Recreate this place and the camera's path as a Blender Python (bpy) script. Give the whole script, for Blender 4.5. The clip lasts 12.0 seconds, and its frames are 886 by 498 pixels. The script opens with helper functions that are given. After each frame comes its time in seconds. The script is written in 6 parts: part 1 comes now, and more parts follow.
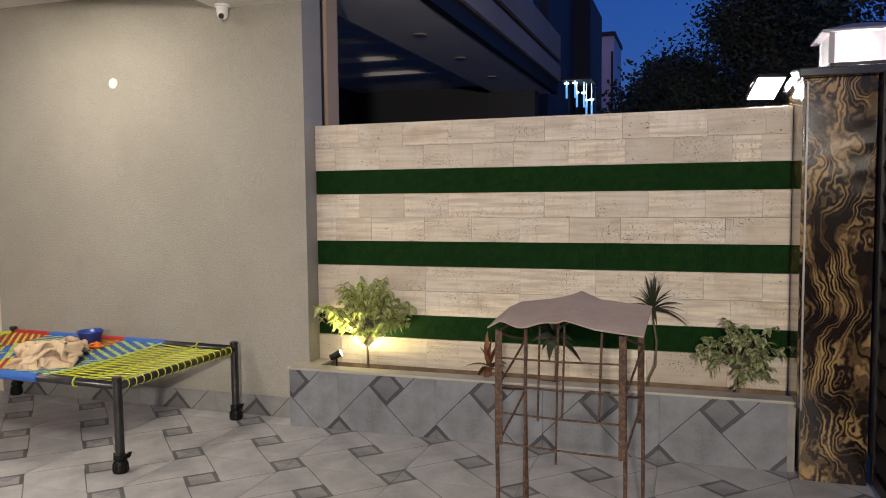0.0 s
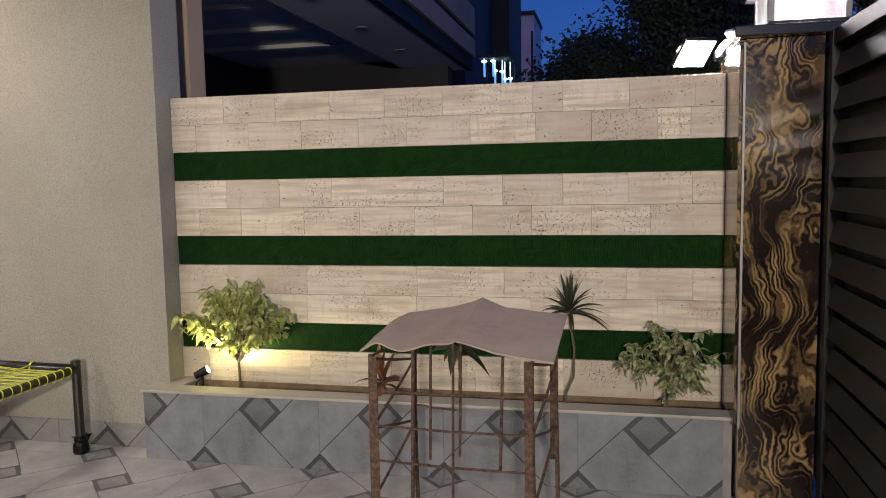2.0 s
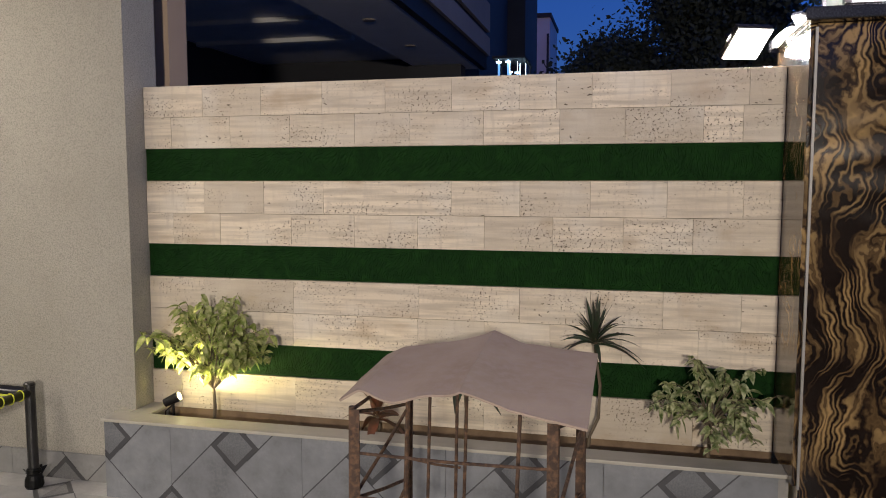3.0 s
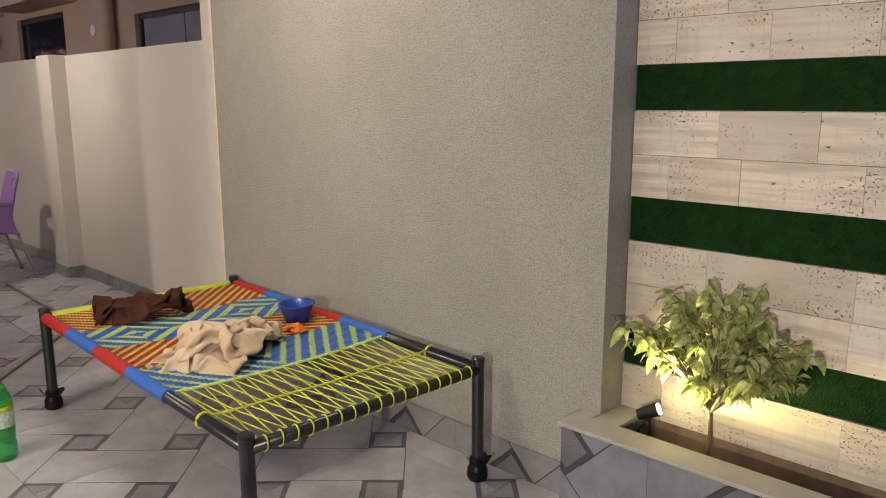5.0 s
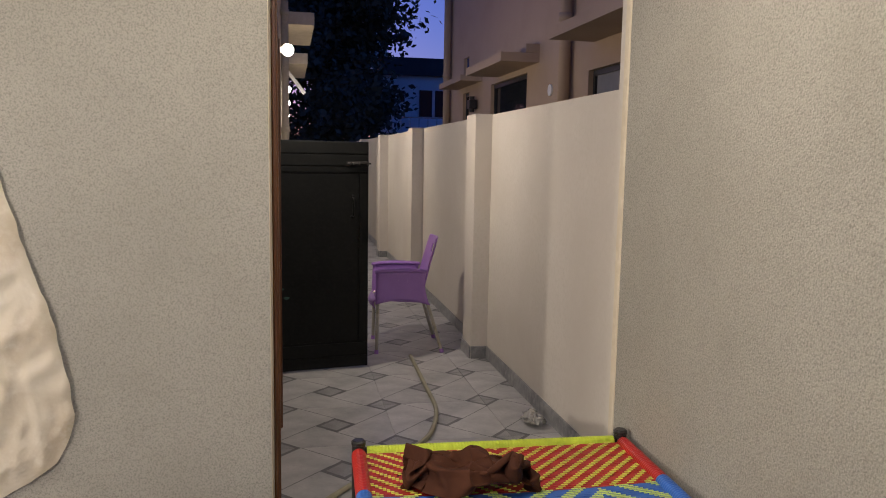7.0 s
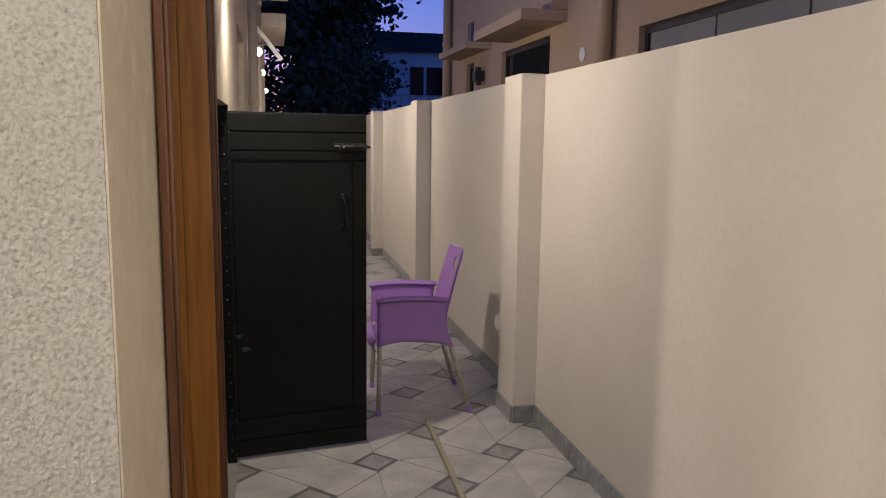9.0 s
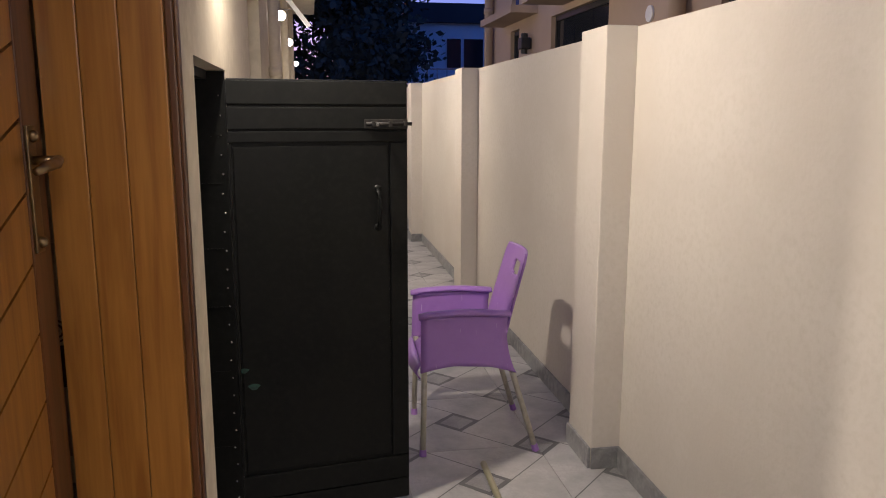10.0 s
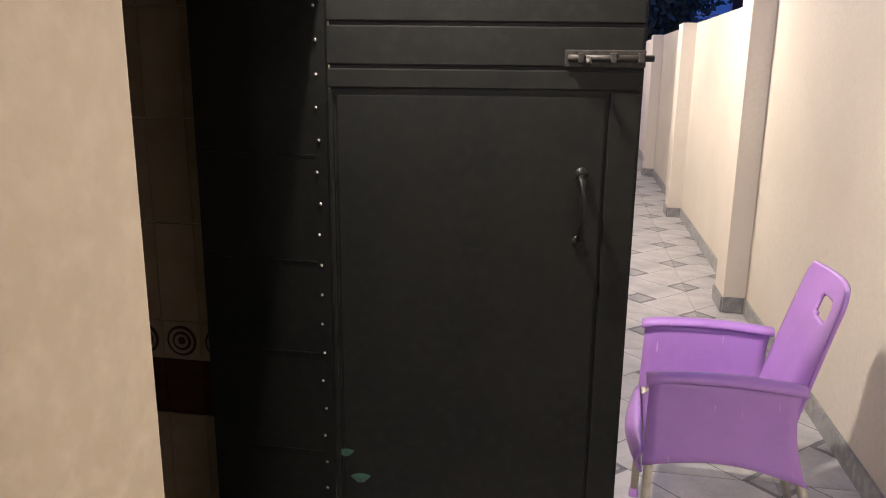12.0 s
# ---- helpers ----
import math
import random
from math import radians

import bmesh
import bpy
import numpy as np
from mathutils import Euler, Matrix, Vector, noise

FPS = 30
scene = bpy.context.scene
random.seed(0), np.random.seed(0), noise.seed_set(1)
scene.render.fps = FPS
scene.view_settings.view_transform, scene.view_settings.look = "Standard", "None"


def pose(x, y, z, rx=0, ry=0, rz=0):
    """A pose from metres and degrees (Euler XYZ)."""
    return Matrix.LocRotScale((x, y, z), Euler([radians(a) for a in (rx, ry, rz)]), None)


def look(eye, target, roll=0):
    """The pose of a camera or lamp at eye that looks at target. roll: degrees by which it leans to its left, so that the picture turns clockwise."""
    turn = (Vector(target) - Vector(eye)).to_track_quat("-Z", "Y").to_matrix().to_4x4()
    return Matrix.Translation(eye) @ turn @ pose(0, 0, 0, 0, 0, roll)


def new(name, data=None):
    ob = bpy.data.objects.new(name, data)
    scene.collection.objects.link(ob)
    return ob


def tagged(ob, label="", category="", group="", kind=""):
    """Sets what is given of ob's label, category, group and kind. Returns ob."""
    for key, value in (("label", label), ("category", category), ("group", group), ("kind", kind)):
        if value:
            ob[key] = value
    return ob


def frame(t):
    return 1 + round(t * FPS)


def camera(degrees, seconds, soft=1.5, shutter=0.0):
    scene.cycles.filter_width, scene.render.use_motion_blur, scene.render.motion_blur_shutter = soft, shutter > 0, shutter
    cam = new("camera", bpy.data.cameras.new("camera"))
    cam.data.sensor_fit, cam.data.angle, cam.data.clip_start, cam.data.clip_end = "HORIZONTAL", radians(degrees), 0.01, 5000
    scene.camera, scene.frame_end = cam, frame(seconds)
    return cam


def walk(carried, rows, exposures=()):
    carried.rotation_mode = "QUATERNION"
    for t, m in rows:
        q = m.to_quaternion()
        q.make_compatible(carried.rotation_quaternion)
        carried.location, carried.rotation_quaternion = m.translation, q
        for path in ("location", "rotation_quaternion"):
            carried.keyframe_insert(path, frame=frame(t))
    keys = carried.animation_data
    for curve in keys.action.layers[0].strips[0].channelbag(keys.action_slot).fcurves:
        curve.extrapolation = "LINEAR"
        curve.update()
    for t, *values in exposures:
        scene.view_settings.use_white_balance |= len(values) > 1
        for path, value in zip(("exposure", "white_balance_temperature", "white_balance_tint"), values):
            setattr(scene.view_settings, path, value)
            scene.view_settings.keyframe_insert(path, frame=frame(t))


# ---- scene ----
cam = camera(60.7, 12.0, 1.0)
PATH = [
    (0, (0.259, 0.336, 1.462), (-0.364, 2.231, 1.32), -0.6),
    (0.5, (0.329, 0.503, 1.46), (-0.252, 2.411, 1.31), -0.9),
    (1, (0.356, 0.671, 1.448), (-0.198, 2.584, 1.261), -0.8),
    (1.5, (0.289, 0.858, 1.455), (-0.198, 2.787, 1.247), -0.8),
    (2, (0.258, 1.071, 1.47), (-0.178, 3.014, 1.28), -1.1),
    (2.5, (0.233, 1.358, 1.479), (-0.197, 3.305, 1.318), -0.8),
    (2.7, (0.216, 1.447, 1.475), (-0.217, 3.392, 1.307), -0.5),
    (4.5, (-0.466, 2.269, 1.506), (-1.494, 3.953, 1.174), 0.7),
    (5, (-0.704, 2.431, 1.506), (-2.07, 3.841, 1.123), -0.1),
    (5.5, (-0.974, 2.668, 1.515), (-2.65, 3.692, 1.14), -0.3),
    (6, (-1.271, 2.903, 1.529), (-3.091, 3.665, 1.203), 0.2),
    (6.5, (-1.553, 3.153, 1.551), (-3.45, 3.735, 1.304), 0.8),
    (7, (-1.908, 3.393, 1.555), (-3.852, 3.794, 1.316), 1.0),
    (7.2, (-2.073, 3.434, 1.546), (-4.019, 3.818, 1.296), 0.8),
    (8.8, (-3.526, 3.509, 1.556), (-5.461, 3.929, 1.276), 1.2),
    (9, (-3.703, 3.529, 1.55), (-5.635, 3.96, 1.261), 0.8),
    (9.2, (-3.91, 3.571, 1.542), (-5.841, 4.002, 1.248), 0.7),
    (9.5, (-4.177, 3.591, 1.547), (-6.111, 3.995, 1.235), 0.4),
    (10, (-4.562, 3.613, 1.544), (-6.501, 3.948, 1.19), 0.1),
    (10.5, (-4.908, 3.664, 1.522), (-6.854, 3.914, 1.13), -0.2),
    (11, (-5.283, 3.765, 1.528), (-7.234, 3.792, 1.089), -1.1),
    (11.5, (-5.527, 3.783, 1.502), (-7.451, 3.531, 1.02), -0.2),
    (12, (-5.764, 3.836, 1.491), (-7.678, 3.504, 1.014), 0.6),
]
EXPOSURES = [(0.0, 0.0), (4.5, 0.0), (6.5, -0.12), (7.2, -0.1), (8.8, 0.1), (9.5, 0.36), (10.0, 0.48), (10.5, 0.56), (11.0, 0.66), (11.5, 1.22), (12.0, 1.48)]
walk(cam, [(t, look(eye, target, roll)) for t, eye, target, roll in PATH], EXPOSURES)

# ---- world and lights ----
world = bpy.data.worlds.new("dusk")
scene.world = world
world.use_nodes = True
wt = world.node_tree
sky = wt.nodes.new("ShaderNodeTexSky")
sky.sky_type, sky.sun_disc = "NISHITA", False
sky.sun_elevation, sky.sun_rotation = radians(4.0), radians(250)
sky.ozone_density = 6.0
wt.nodes["Background"].inputs["Strength"].default_value = 0.15
tint = wt.nodes.new("ShaderNodeVectorMath")
tint.operation = "MULTIPLY"
tint.inputs[1].default_value = (1.95, 1.0, 1.55)
wt.links.new(sky.outputs[0], tint.inputs[0])
wt.links.new(tint.outputs[0], wt.nodes["Background"].inputs["Color"])


def lamp(name, kind, m, watts, colour, size=0.1, spot=None, blend=0.5, size_y=None):
    d = bpy.data.lights.new(name, kind)
    d.energy, d.color = watts, colour
    if kind == "AREA":
        d.shape, d.size = ("RECTANGLE", size) if size_y else ("DISK", size)
        if size_y:
            d.size_y = size_y
    else:
        d.shadow_soft_size = size
    if spot:
        d.spot_size, d.spot_blend = radians(spot), blend
    ob = new(name, d)
    ob.matrix_world = m
    return ob


WARM = (1.0, 0.89, 0.77)
COOL = (1.0, 0.92, 0.86)
PORCH_LIGHTS = [(-3.6, 3.75), (-3.6, 1.05), (-3.6, -1.7)]
for px, py in PORCH_LIGHTS:
    lamp("ceiling_lamp_light", "AREA", look((px, py, 2.83), (px, py, 0)), 31 if py > 2 else 60, WARM, 0.8)
# flood light on the wall beside the gate pillar, then an added unseen fill
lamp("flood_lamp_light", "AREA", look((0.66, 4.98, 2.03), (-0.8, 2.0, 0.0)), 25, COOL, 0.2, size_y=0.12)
lamp("added_fill_light_south", "AREA", look((0.95, -2.7, 2.3), (-1.6, 4.8, 0.6)), 285, WARM, 0.3, size_y=0.2)
# lantern on the gate pillar
lamp("pillar_lantern_light", "POINT", pose(1.06, 4.67, 2.165), 15, (1.0, 0.91, 0.93), 0.03)
# lamps along the passage wall of the house
PASSAGE_LAMPS = [(-7.1, 2.24, 24), (-11.0, 2.31, 24), (-13.5, 2.32, 16), (-17.8, 2.35, 16)]
for px, pz, watts in PASSAGE_LAMPS:
    lamp("wall_lamp_light", "AREA", look((px, 3.425, pz), (px - 0.5, 4.9, pz - 1.0)), watts, (1.0, 0.88, 0.77), 0.09)
    lamp("wall_lamp_glow", "POINT", pose(px, 3.42, pz), 0.35, (1.0, 0.82, 0.70), 0.04)
# garden spot in the planter
lamp("garden_spot_light", "SPOT", look((-1.885, 4.72, 0.462), (-1.68, 4.74, 0.72)), 46, (1.0, 0.84, 0.36), 0.025, 125, 0.7)


# ---- materials ----
def mat(name, base, rough=0.7, metal=0.0, spec=0.5, vary=None, scale=6.0, grain=None, gscale=120.0, bump=0.0, bscale=200.0, bdist=0.004, random_tint=0.0, coords="Object", stretch=(1, 1, 1), transmission=0.0, coat=0.0):
    """A principled material: large blotches towards `vary`, fine grain towards `grain`, noise bump."""
    m = bpy.data.materials.new(name)
    m.use_nodes = True
    t = m.node_tree
    n, l = t.nodes, t.links
    b = n["Principled BSDF"]
    b.inputs["Roughness"].default_value = rough
    b.inputs["Metallic"].default_value = metal
    b.inputs["Specular IOR Level"].default_value = spec
    b.inputs["Transmission Weight"].default_value = transmission
    b.inputs["Coat Weight"].default_value = coat
    tc = n.new("ShaderNodeTexCoord")
    mp = n.new("ShaderNodeMapping")
    mp.inputs["Scale"].default_value = stretch
    l.new(tc.outputs[coords], mp.inputs[0])
    col = n.new("ShaderNodeRGB")
    col.outputs[0].default_value = (*base, 1)
    out = col.outputs[0]

    def noise_mix(src, target, sc, lo, hi, detail=6.0, rough_n=0.6):
        nz = n.new("ShaderNodeTexNoise")
        nz.inputs["Scale"].default_value, nz.inputs["Detail"].default_value, nz.inputs["Roughness"].default_value = sc, detail, rough_n
        l.new(mp.outputs[0], nz.inputs["Vector"])
        r = n.new("ShaderNodeMapRange")
        r.inputs["From Min"].default_value, r.inputs["From Max"].default_value = lo, hi
        l.new(nz.outputs[0], r.inputs[0])
        mx = n.new("ShaderNodeMix")
        mx.data_type = "RGBA"
        l.new(r.outputs[0], mx.inputs["Factor"])
        l.new(src, mx.inputs["A"])
        mx.inputs["B"].default_value = (*target, 1)
        return mx.outputs["Result"], r.outputs[0]
    if vary:
        out, f = noise_mix(out, vary, scale, 0.40, 0.68)
    if grain:
        out, f = noise_mix(out, grain, gscale, 0.45, 0.75, 3.0)
    if random_tint:
        oi = n.new("ShaderNodeObjectInfo")
        r = n.new("ShaderNodeMapRange")
        r.inputs["To Min"].default_value, r.inputs["To Max"].default_value = 1 - random_tint, 1 + random_tint
        l.new(oi.outputs["Random"], r.inputs[0])
        hs = n.new("ShaderNodeHueSaturation")
        l.new(r.outputs[0], hs.inputs["Value"])
        l.new(out, hs.inputs["Color"])
        out = hs.outputs[0]
    l.new(out, b.inputs["Base Color"])
    if bump:
        nz = n.new("ShaderNodeTexNoise")
        nz.inputs["Scale"].default_value, nz.inputs["Detail"].default_value = bscale, 5.0
        l.new(mp.outputs[0], nz.inputs["Vector"])
        bp = n.new("ShaderNodeBump")
        bp.inputs["Strength"].default_value, bp.inputs["Distance"].default_value = bump, bdist
        l.new(nz.outputs[0], bp.inputs["Height"])
        l.new(bp.outputs[0], b.inputs["Normal"])
    return m


def glow(name, colour, strength):
    m = bpy.data.materials.new(name)
    m.use_nodes = True
    b = m.node_tree.nodes["Principled BSDF"]
    b.inputs["Base Color"].default_value = (0.8, 0.8, 0.8, 1)
    b.inputs["Emission Color"].default_value = (*colour, 1)
    b.inputs["Emission Strength"].default_value = strength
    return m


def math_node(t, op, a, b=None, clamp=False):
    n = t.nodes.new("ShaderNodeMath")
    n.operation, n.use_clamp = op, clamp
    for i, v in enumerate((a, b)):
        if v is None:
            continue
        if isinstance(v, (int, float)):
            n.inputs[i].default_value = v
        else:
            t.links.new(v, n.inputs[i])
    return n.outputs[0]


TILE = 0.643          # side of a floor tile
HALF = 0.118          # half the diagonal of the small printed square


def tile_material(name, base, cloud, line, flip=False, offset=(0, 0), plane="XY", rough=0.32):
    """A stone-look tile with a printed pinwheel of small framed squares; the print repeats once a tile."""
    m = mat(name, base, rough=rough, vary=cloud, scale=4.0, grain=tuple(0.8 * c for c in base), gscale=60, bump=0.08, bscale=90, bdist=0.002, random_tint=0.06)
    t = m.node_tree
    n, l = t.nodes, t.links
    tc = n.new("ShaderNodeTexCoord")
    sep = n.new("ShaderNodeSeparateXYZ")
    l.new(tc.outputs["Object"], sep.inputs[0])
    X0, Y0 = sep.outputs[plane[0]], sep.outputs[plane[1]]

    def wrap(v, o):
        v = math_node(t, "ADD", v, TILE * 50.5 - o)
        v = math_node(t, "MODULO", v, TILE)
        return math_node(t, "SUBTRACT", v, TILE / 2)
    x, y = wrap(X0, offset[0]), wrap(Y0, offset[1])
    if flip:
        x = math_node(t, "MULTIPLY", x, -1.0)
    ax, ay = math_node(t, "ABSOLUTE", x), math_node(t, "ABSOLUTE", y)
    d1 = math_node(t, "ABSOLUTE", math_node(t, "SUBTRACT", math_node(t, "ABSOLUTE", math_node(t, "SUBTRACT", x, y)), HALF))
    d2 = math_node(t, "ABSOLUTE", math_node(t, "SUBTRACT", math_node(t, "ABSOLUTE", math_node(t, "ADD", x, y)), HALF))
    side = math_node(t, "GREATER_THAN", ax, ay)
    d = math_node(t, "ADD", math_node(t, "MULTIPLY", side, d1), math_node(t, "MULTIPLY", math_node(t, "SUBTRACT", 1.0, side), d2))
    thin = math_node(t, "LESS_THAN", d, 0.0042)
    W = 0.031
    r1 = math_node(t, "ADD", ax, ay)
    f1 = math_node(t, "LESS_THAN", math_node(t, "ABSOLUTE", math_node(t, "SUBTRACT", r1, HALF - W / 2)), W / 2)
    r2 = math_node(t, "SUBTRACT", TILE, r1)
    f2 = math_node(t, "LESS_THAN", math_node(t, "ABSOLUTE", math_node(t, "SUBTRACT", r2, HALF - W / 2)), W / 2)
    frames = math_node(t, "MAXIMUM", f1, f2)
    inner = math_node(t, "MAXIMUM", math_node(t, "LESS_THAN", r1, HALF - W), math_node(t, "LESS_THAN", r2, HALF - W))
    b = n["Principled BSDF"]
    src = b.inputs["Base Color"].links[0].from_socket
    # speckled inner squares
    vo = n.new("ShaderNodeTexNoise")
    vo.inputs["Scale"].default_value, vo.inputs["Detail"].default_value = 150.0, 4.0
    l.new(tc.outputs["Object"], vo.inputs["Vector"])
    fac = math_node(t, "MULTIPLY", inner, math_node(t, "MULTIPLY", vo.outputs[0], 0.75))
    for f, c in ((fac, tuple(0.75 * v for v in line)), (math_node(t, "MULTIPLY", frames, 0.86), line), (math_node(t, "MULTIPLY", thin, 0.8), tuple(0.8 * v for v in line))):
        mx = n.new("ShaderNodeMix")
        mx.data_type = "RGBA"
        l.new(f, mx.inputs["Factor"])
        l.new(src, mx.inputs["A"])
        mx.inputs["B"].default_value = (*c, 1)
        src = mx.outputs["Result"]
    l.new(src, b.inputs["Base Color"])
    # soft dirt dulls the gloss
    nz = n.new("ShaderNodeTexNoise")
    nz.inputs["Scale"].default_value = 5.0
    l.new(tc.outputs["Object"], nz.inputs["Vector"])
    mr = n.new("ShaderNodeMapRange")
    mr.inputs["To Min"].default_value, mr.inputs["To Max"].default_value = rough - 0.08, rough + 0.25
    l.new(nz.outputs[0], mr.inputs[0])
    l.new(mr.outputs[0], b.inputs["Roughness"])
    return m


def onyx_material(name):
    """Brown banded marble: wavy upright veins."""
    m = mat(name, (0.05, 0.03, 0.018), rough=0.12)
    t = m.node_tree
    n, l = t.nodes, t.links
    tc = n.new("ShaderNodeTexCoord")
    mp = n.new("ShaderNodeMapping")
    mp.inputs["Scale"].default_value = (1.0, 1.0, 0.8)
    l.new(tc.outputs["Object"], mp.inputs[0])

    def cloud(scale, detail):
        k = n.new("ShaderNodeTexNoise")
        k.inputs["Scale"].default_value, k.inputs["Detail"].default_value = scale, detail
        l.new(mp.outputs[0], k.inputs["Vector"])
        return math_node(t, "SUBTRACT", k.outputs[0], 0.5)
    sep = n.new("ShaderNodeSeparateXYZ")
    l.new(tc.outputs["Object"], sep.inputs[0])
    u = math_node(t, "ADD", sep.outputs["X"], sep.outputs["Y"])
    for scale, detail, amount in ((3.4, 1.0, 0.62), (9.0, 2.0, 0.20), (30.0, 5.0, 0.055)):
        u = math_node(t, "ADD", u, math_node(t, "MULTIPLY", cloud(scale, detail), amount))
    coarse = math_node(t, "SINE", math_node(t, "MULTIPLY", u, 47.0))
    fine = math_node(t, "SINE", math_node(t, "MULTIPLY", u, 190.0))
    tone = math_node(t, "ADD", math_node(t, "MULTIPLY", coarse, 0.16), math_node(t, "MULTIPLY", fine, math_node(t, "ADD", math_node(t, "MULTIPLY", cloud(6.0, 2.0), 1.0), 0.19)))
    tone = math_node(t, "ADD", tone, math_node(t, "MULTIPLY", cloud(5.0, 6.0), 1.7))
    tone = math_node(t, "ADD", tone, 0.50, True)
    cr = n.new("ShaderNodeValToRGB")
    e = cr.color_ramp.elements
    e[0].position, e[0].color = 0.0, (0.008, 0.005, 0.004, 1)
    e[1].position, e[1].color = 1.0, (0.34, 0.22, 0.095, 1)
    for p, c in ((0.38, (0.014, 0.009, 0.007, 1)), (0.48, (0.035, 0.021, 0.012, 1)), (0.56, (0.105, 0.066, 0.030, 1)), (0.64, (0.075, 0.046, 0.022, 1)), (0.72, (0.19, 0.125, 0.058, 1)), (0.86, (0.24, 0.16, 0.07, 1))):
        k = e.new(p)
        k.color = c
    l.new(tone, cr.inputs[0])
    l.new(cr.outputs[0], n["Principled BSDF"].inputs["Base Color"])
    return m


def wood_material(name, base, dark, rough=0.35, axis="Z"):
    m = mat(name, base, rough=rough, coat=0.3)
    t = m.node_tree
    n, l = t.nodes, t.links
    tc = n.new("ShaderNodeTexCoord")
    mp = n.new("ShaderNodeMapping")
    sc = {"Z": (14, 14, 0.8), "X": (0.8, 14, 14)}[axis]
    mp.inputs["Scale"].default_value = sc
    l.new(tc.outputs["Object"], mp.inputs[0])
    nz = n.new("ShaderNodeTexNoise")
    nz.inputs["Scale"].default_value, nz.inputs["Detail"].default_value, nz.inputs["Distortion"].default_value = 1.6, 8.0, 1.2
    l.new(mp.outputs[0], nz.inputs["Vector"])
    fine = n.new("ShaderNodeTexNoise")
    fine.inputs["Scale"].default_value, fine.inputs["Detail"].default_value = 9.0, 4.0
    l.new(mp.outputs[0], fine.inputs["Vector"])
    s = math_node(t, "ADD", math_node(t, "MULTIPLY", nz.outputs[0], 0.75), math_node(t, "MULTIPLY", fine.outputs[0], 0.25))
    cr = n.new("ShaderNodeValToRGB")
    e = cr.color_ramp.elements
    e[0].position, e[0].color = 0.36, (*dark, 1)
    e[1].position, e[1].color = 0.62, (*base, 1)
    l.new(s, cr.inputs[0])
    l.new(cr.outputs[0], n["Principled BSDF"].inputs["Base Color"])
    return m


def travertine_material(name):
    """Cream stone, bedded sideways, with dark pits."""
    m = mat(name, (0.66, 0.575, 0.45), rough=0.65, random_tint=0.2, bump=0.25, bscale=70, bdist=0.004)
    t = m.node_tree
    n, l = t.nodes, t.links
    tc = n.new("ShaderNodeTexCoord")
    oi = n.new("ShaderNodeObjectInfo")
    ad = n.new("ShaderNodeVectorMath")
    ad.operation = "ADD"
    l.new(tc.outputs["Object"], ad.inputs[0])
    sh = n.new("ShaderNodeCombineXYZ")
    l.new(math_node(t, "MULTIPLY", oi.outputs["Random"], 40.0), sh.inputs[0])
    l.new(math_node(t, "MULTIPLY", oi.outputs["Random"], 17.0), sh.inputs[2])
    l.new(sh.outputs[0], ad.inputs[1])

    def nz(scale, stretch, detail):
        mp = n.new("ShaderNodeMapping")
        mp.inputs["Scale"].default_value = stretch
        l.new(ad.outputs[0], mp.inputs[0])
        k = n.new("ShaderNodeTexNoise")
        k.inputs["Scale"].default_value, k.inputs["Detail"].default_value = scale, detail
        l.new(mp.outputs[0], k.inputs["Vector"])
        return k.outputs[0]
    b = n["Principled BSDF"]
    src = b.inputs["Base Color"].links[0].from_socket

    def over(src, fac, colour):
        mx = n.new("ShaderNodeMix")
        mx.data_type = "RGBA"
        l.new(fac, mx.inputs["Factor"])
        l.new(src, mx.inputs["A"])
        mx.inputs["B"].default_value = (*colour, 1)
        return mx.outputs["Result"]

    def ramp(v, lo, hi, top=1.0):
        r = n.new("ShaderNodeMapRange")
        r.inputs["From Min"].default_value, r.inputs["From Max"].default_value, r.inputs["To Max"].default_value = lo, hi, top
        l.new(v, r.inputs[0])
        return r.outputs[0]
    src = over(src, ramp(nz(9, (0.3, 1, 4.0), 8), 0.44, 0.64, 0.85), (0.47, 0.40, 0.31))
    src = over(src, ramp(nz(24, (0.12, 1, 3.0), 6), 0.48, 0.66, 0.6), (0.51, 0.445, 0.36))
    src = over(src, ramp(nz(3.5, (1, 1, 1), 3), 0.5, 0.75, 0.7), (0.68, 0.635, 0.55))
    # rusty and grey blotches, few and large
    src = over(src, ramp(nz(4.5, (0.7, 1, 1.4), 7), 0.58, 0.74, 0.7), (0.40, 0.29, 0.18))
    src = over(src, ramp(nz(16, (2.4, 1, 0.35), 5), 0.54, 0.70, 0.45), (0.50, 0.43, 0.35))
    # small pits in drifts, and a few larger holes drawn out along the bedding
    pits = math_node(t, "MULTIPLY", ramp(nz(125, (0.8, 1, 1.0), 3), 0.60, 0.65, 0.9), ramp(nz(5.0, (0.7, 1, 1.4), 5), 0.47, 0.61))
    holes = math_node(t, "MULTIPLY", ramp(nz(60, (0.55, 1, 1.3), 3), 0.655, 0.69, 0.9), ramp(nz(3.0, (1, 1, 1.6), 3), 0.50, 0.60))
    pits = math_node(t, "MAXIMUM", pits, holes)
    src = over(src, pits, (0.075, 0.046, 0.028))
    l.new(src, b.inputs["Base Color"])
    bp = n.new("ShaderNodeBump")
    bp.inputs["Strength"].default_value, bp.inputs["Distance"].default_value = 0.8, 0.006
    bp.invert = True
    l.new(pits, bp.inputs["Height"])
    l.new(b.inputs["Normal"].links[0].from_socket, bp.inputs["Normal"])
    l.new(bp.outputs[0], b.inputs["Normal"])
    return m


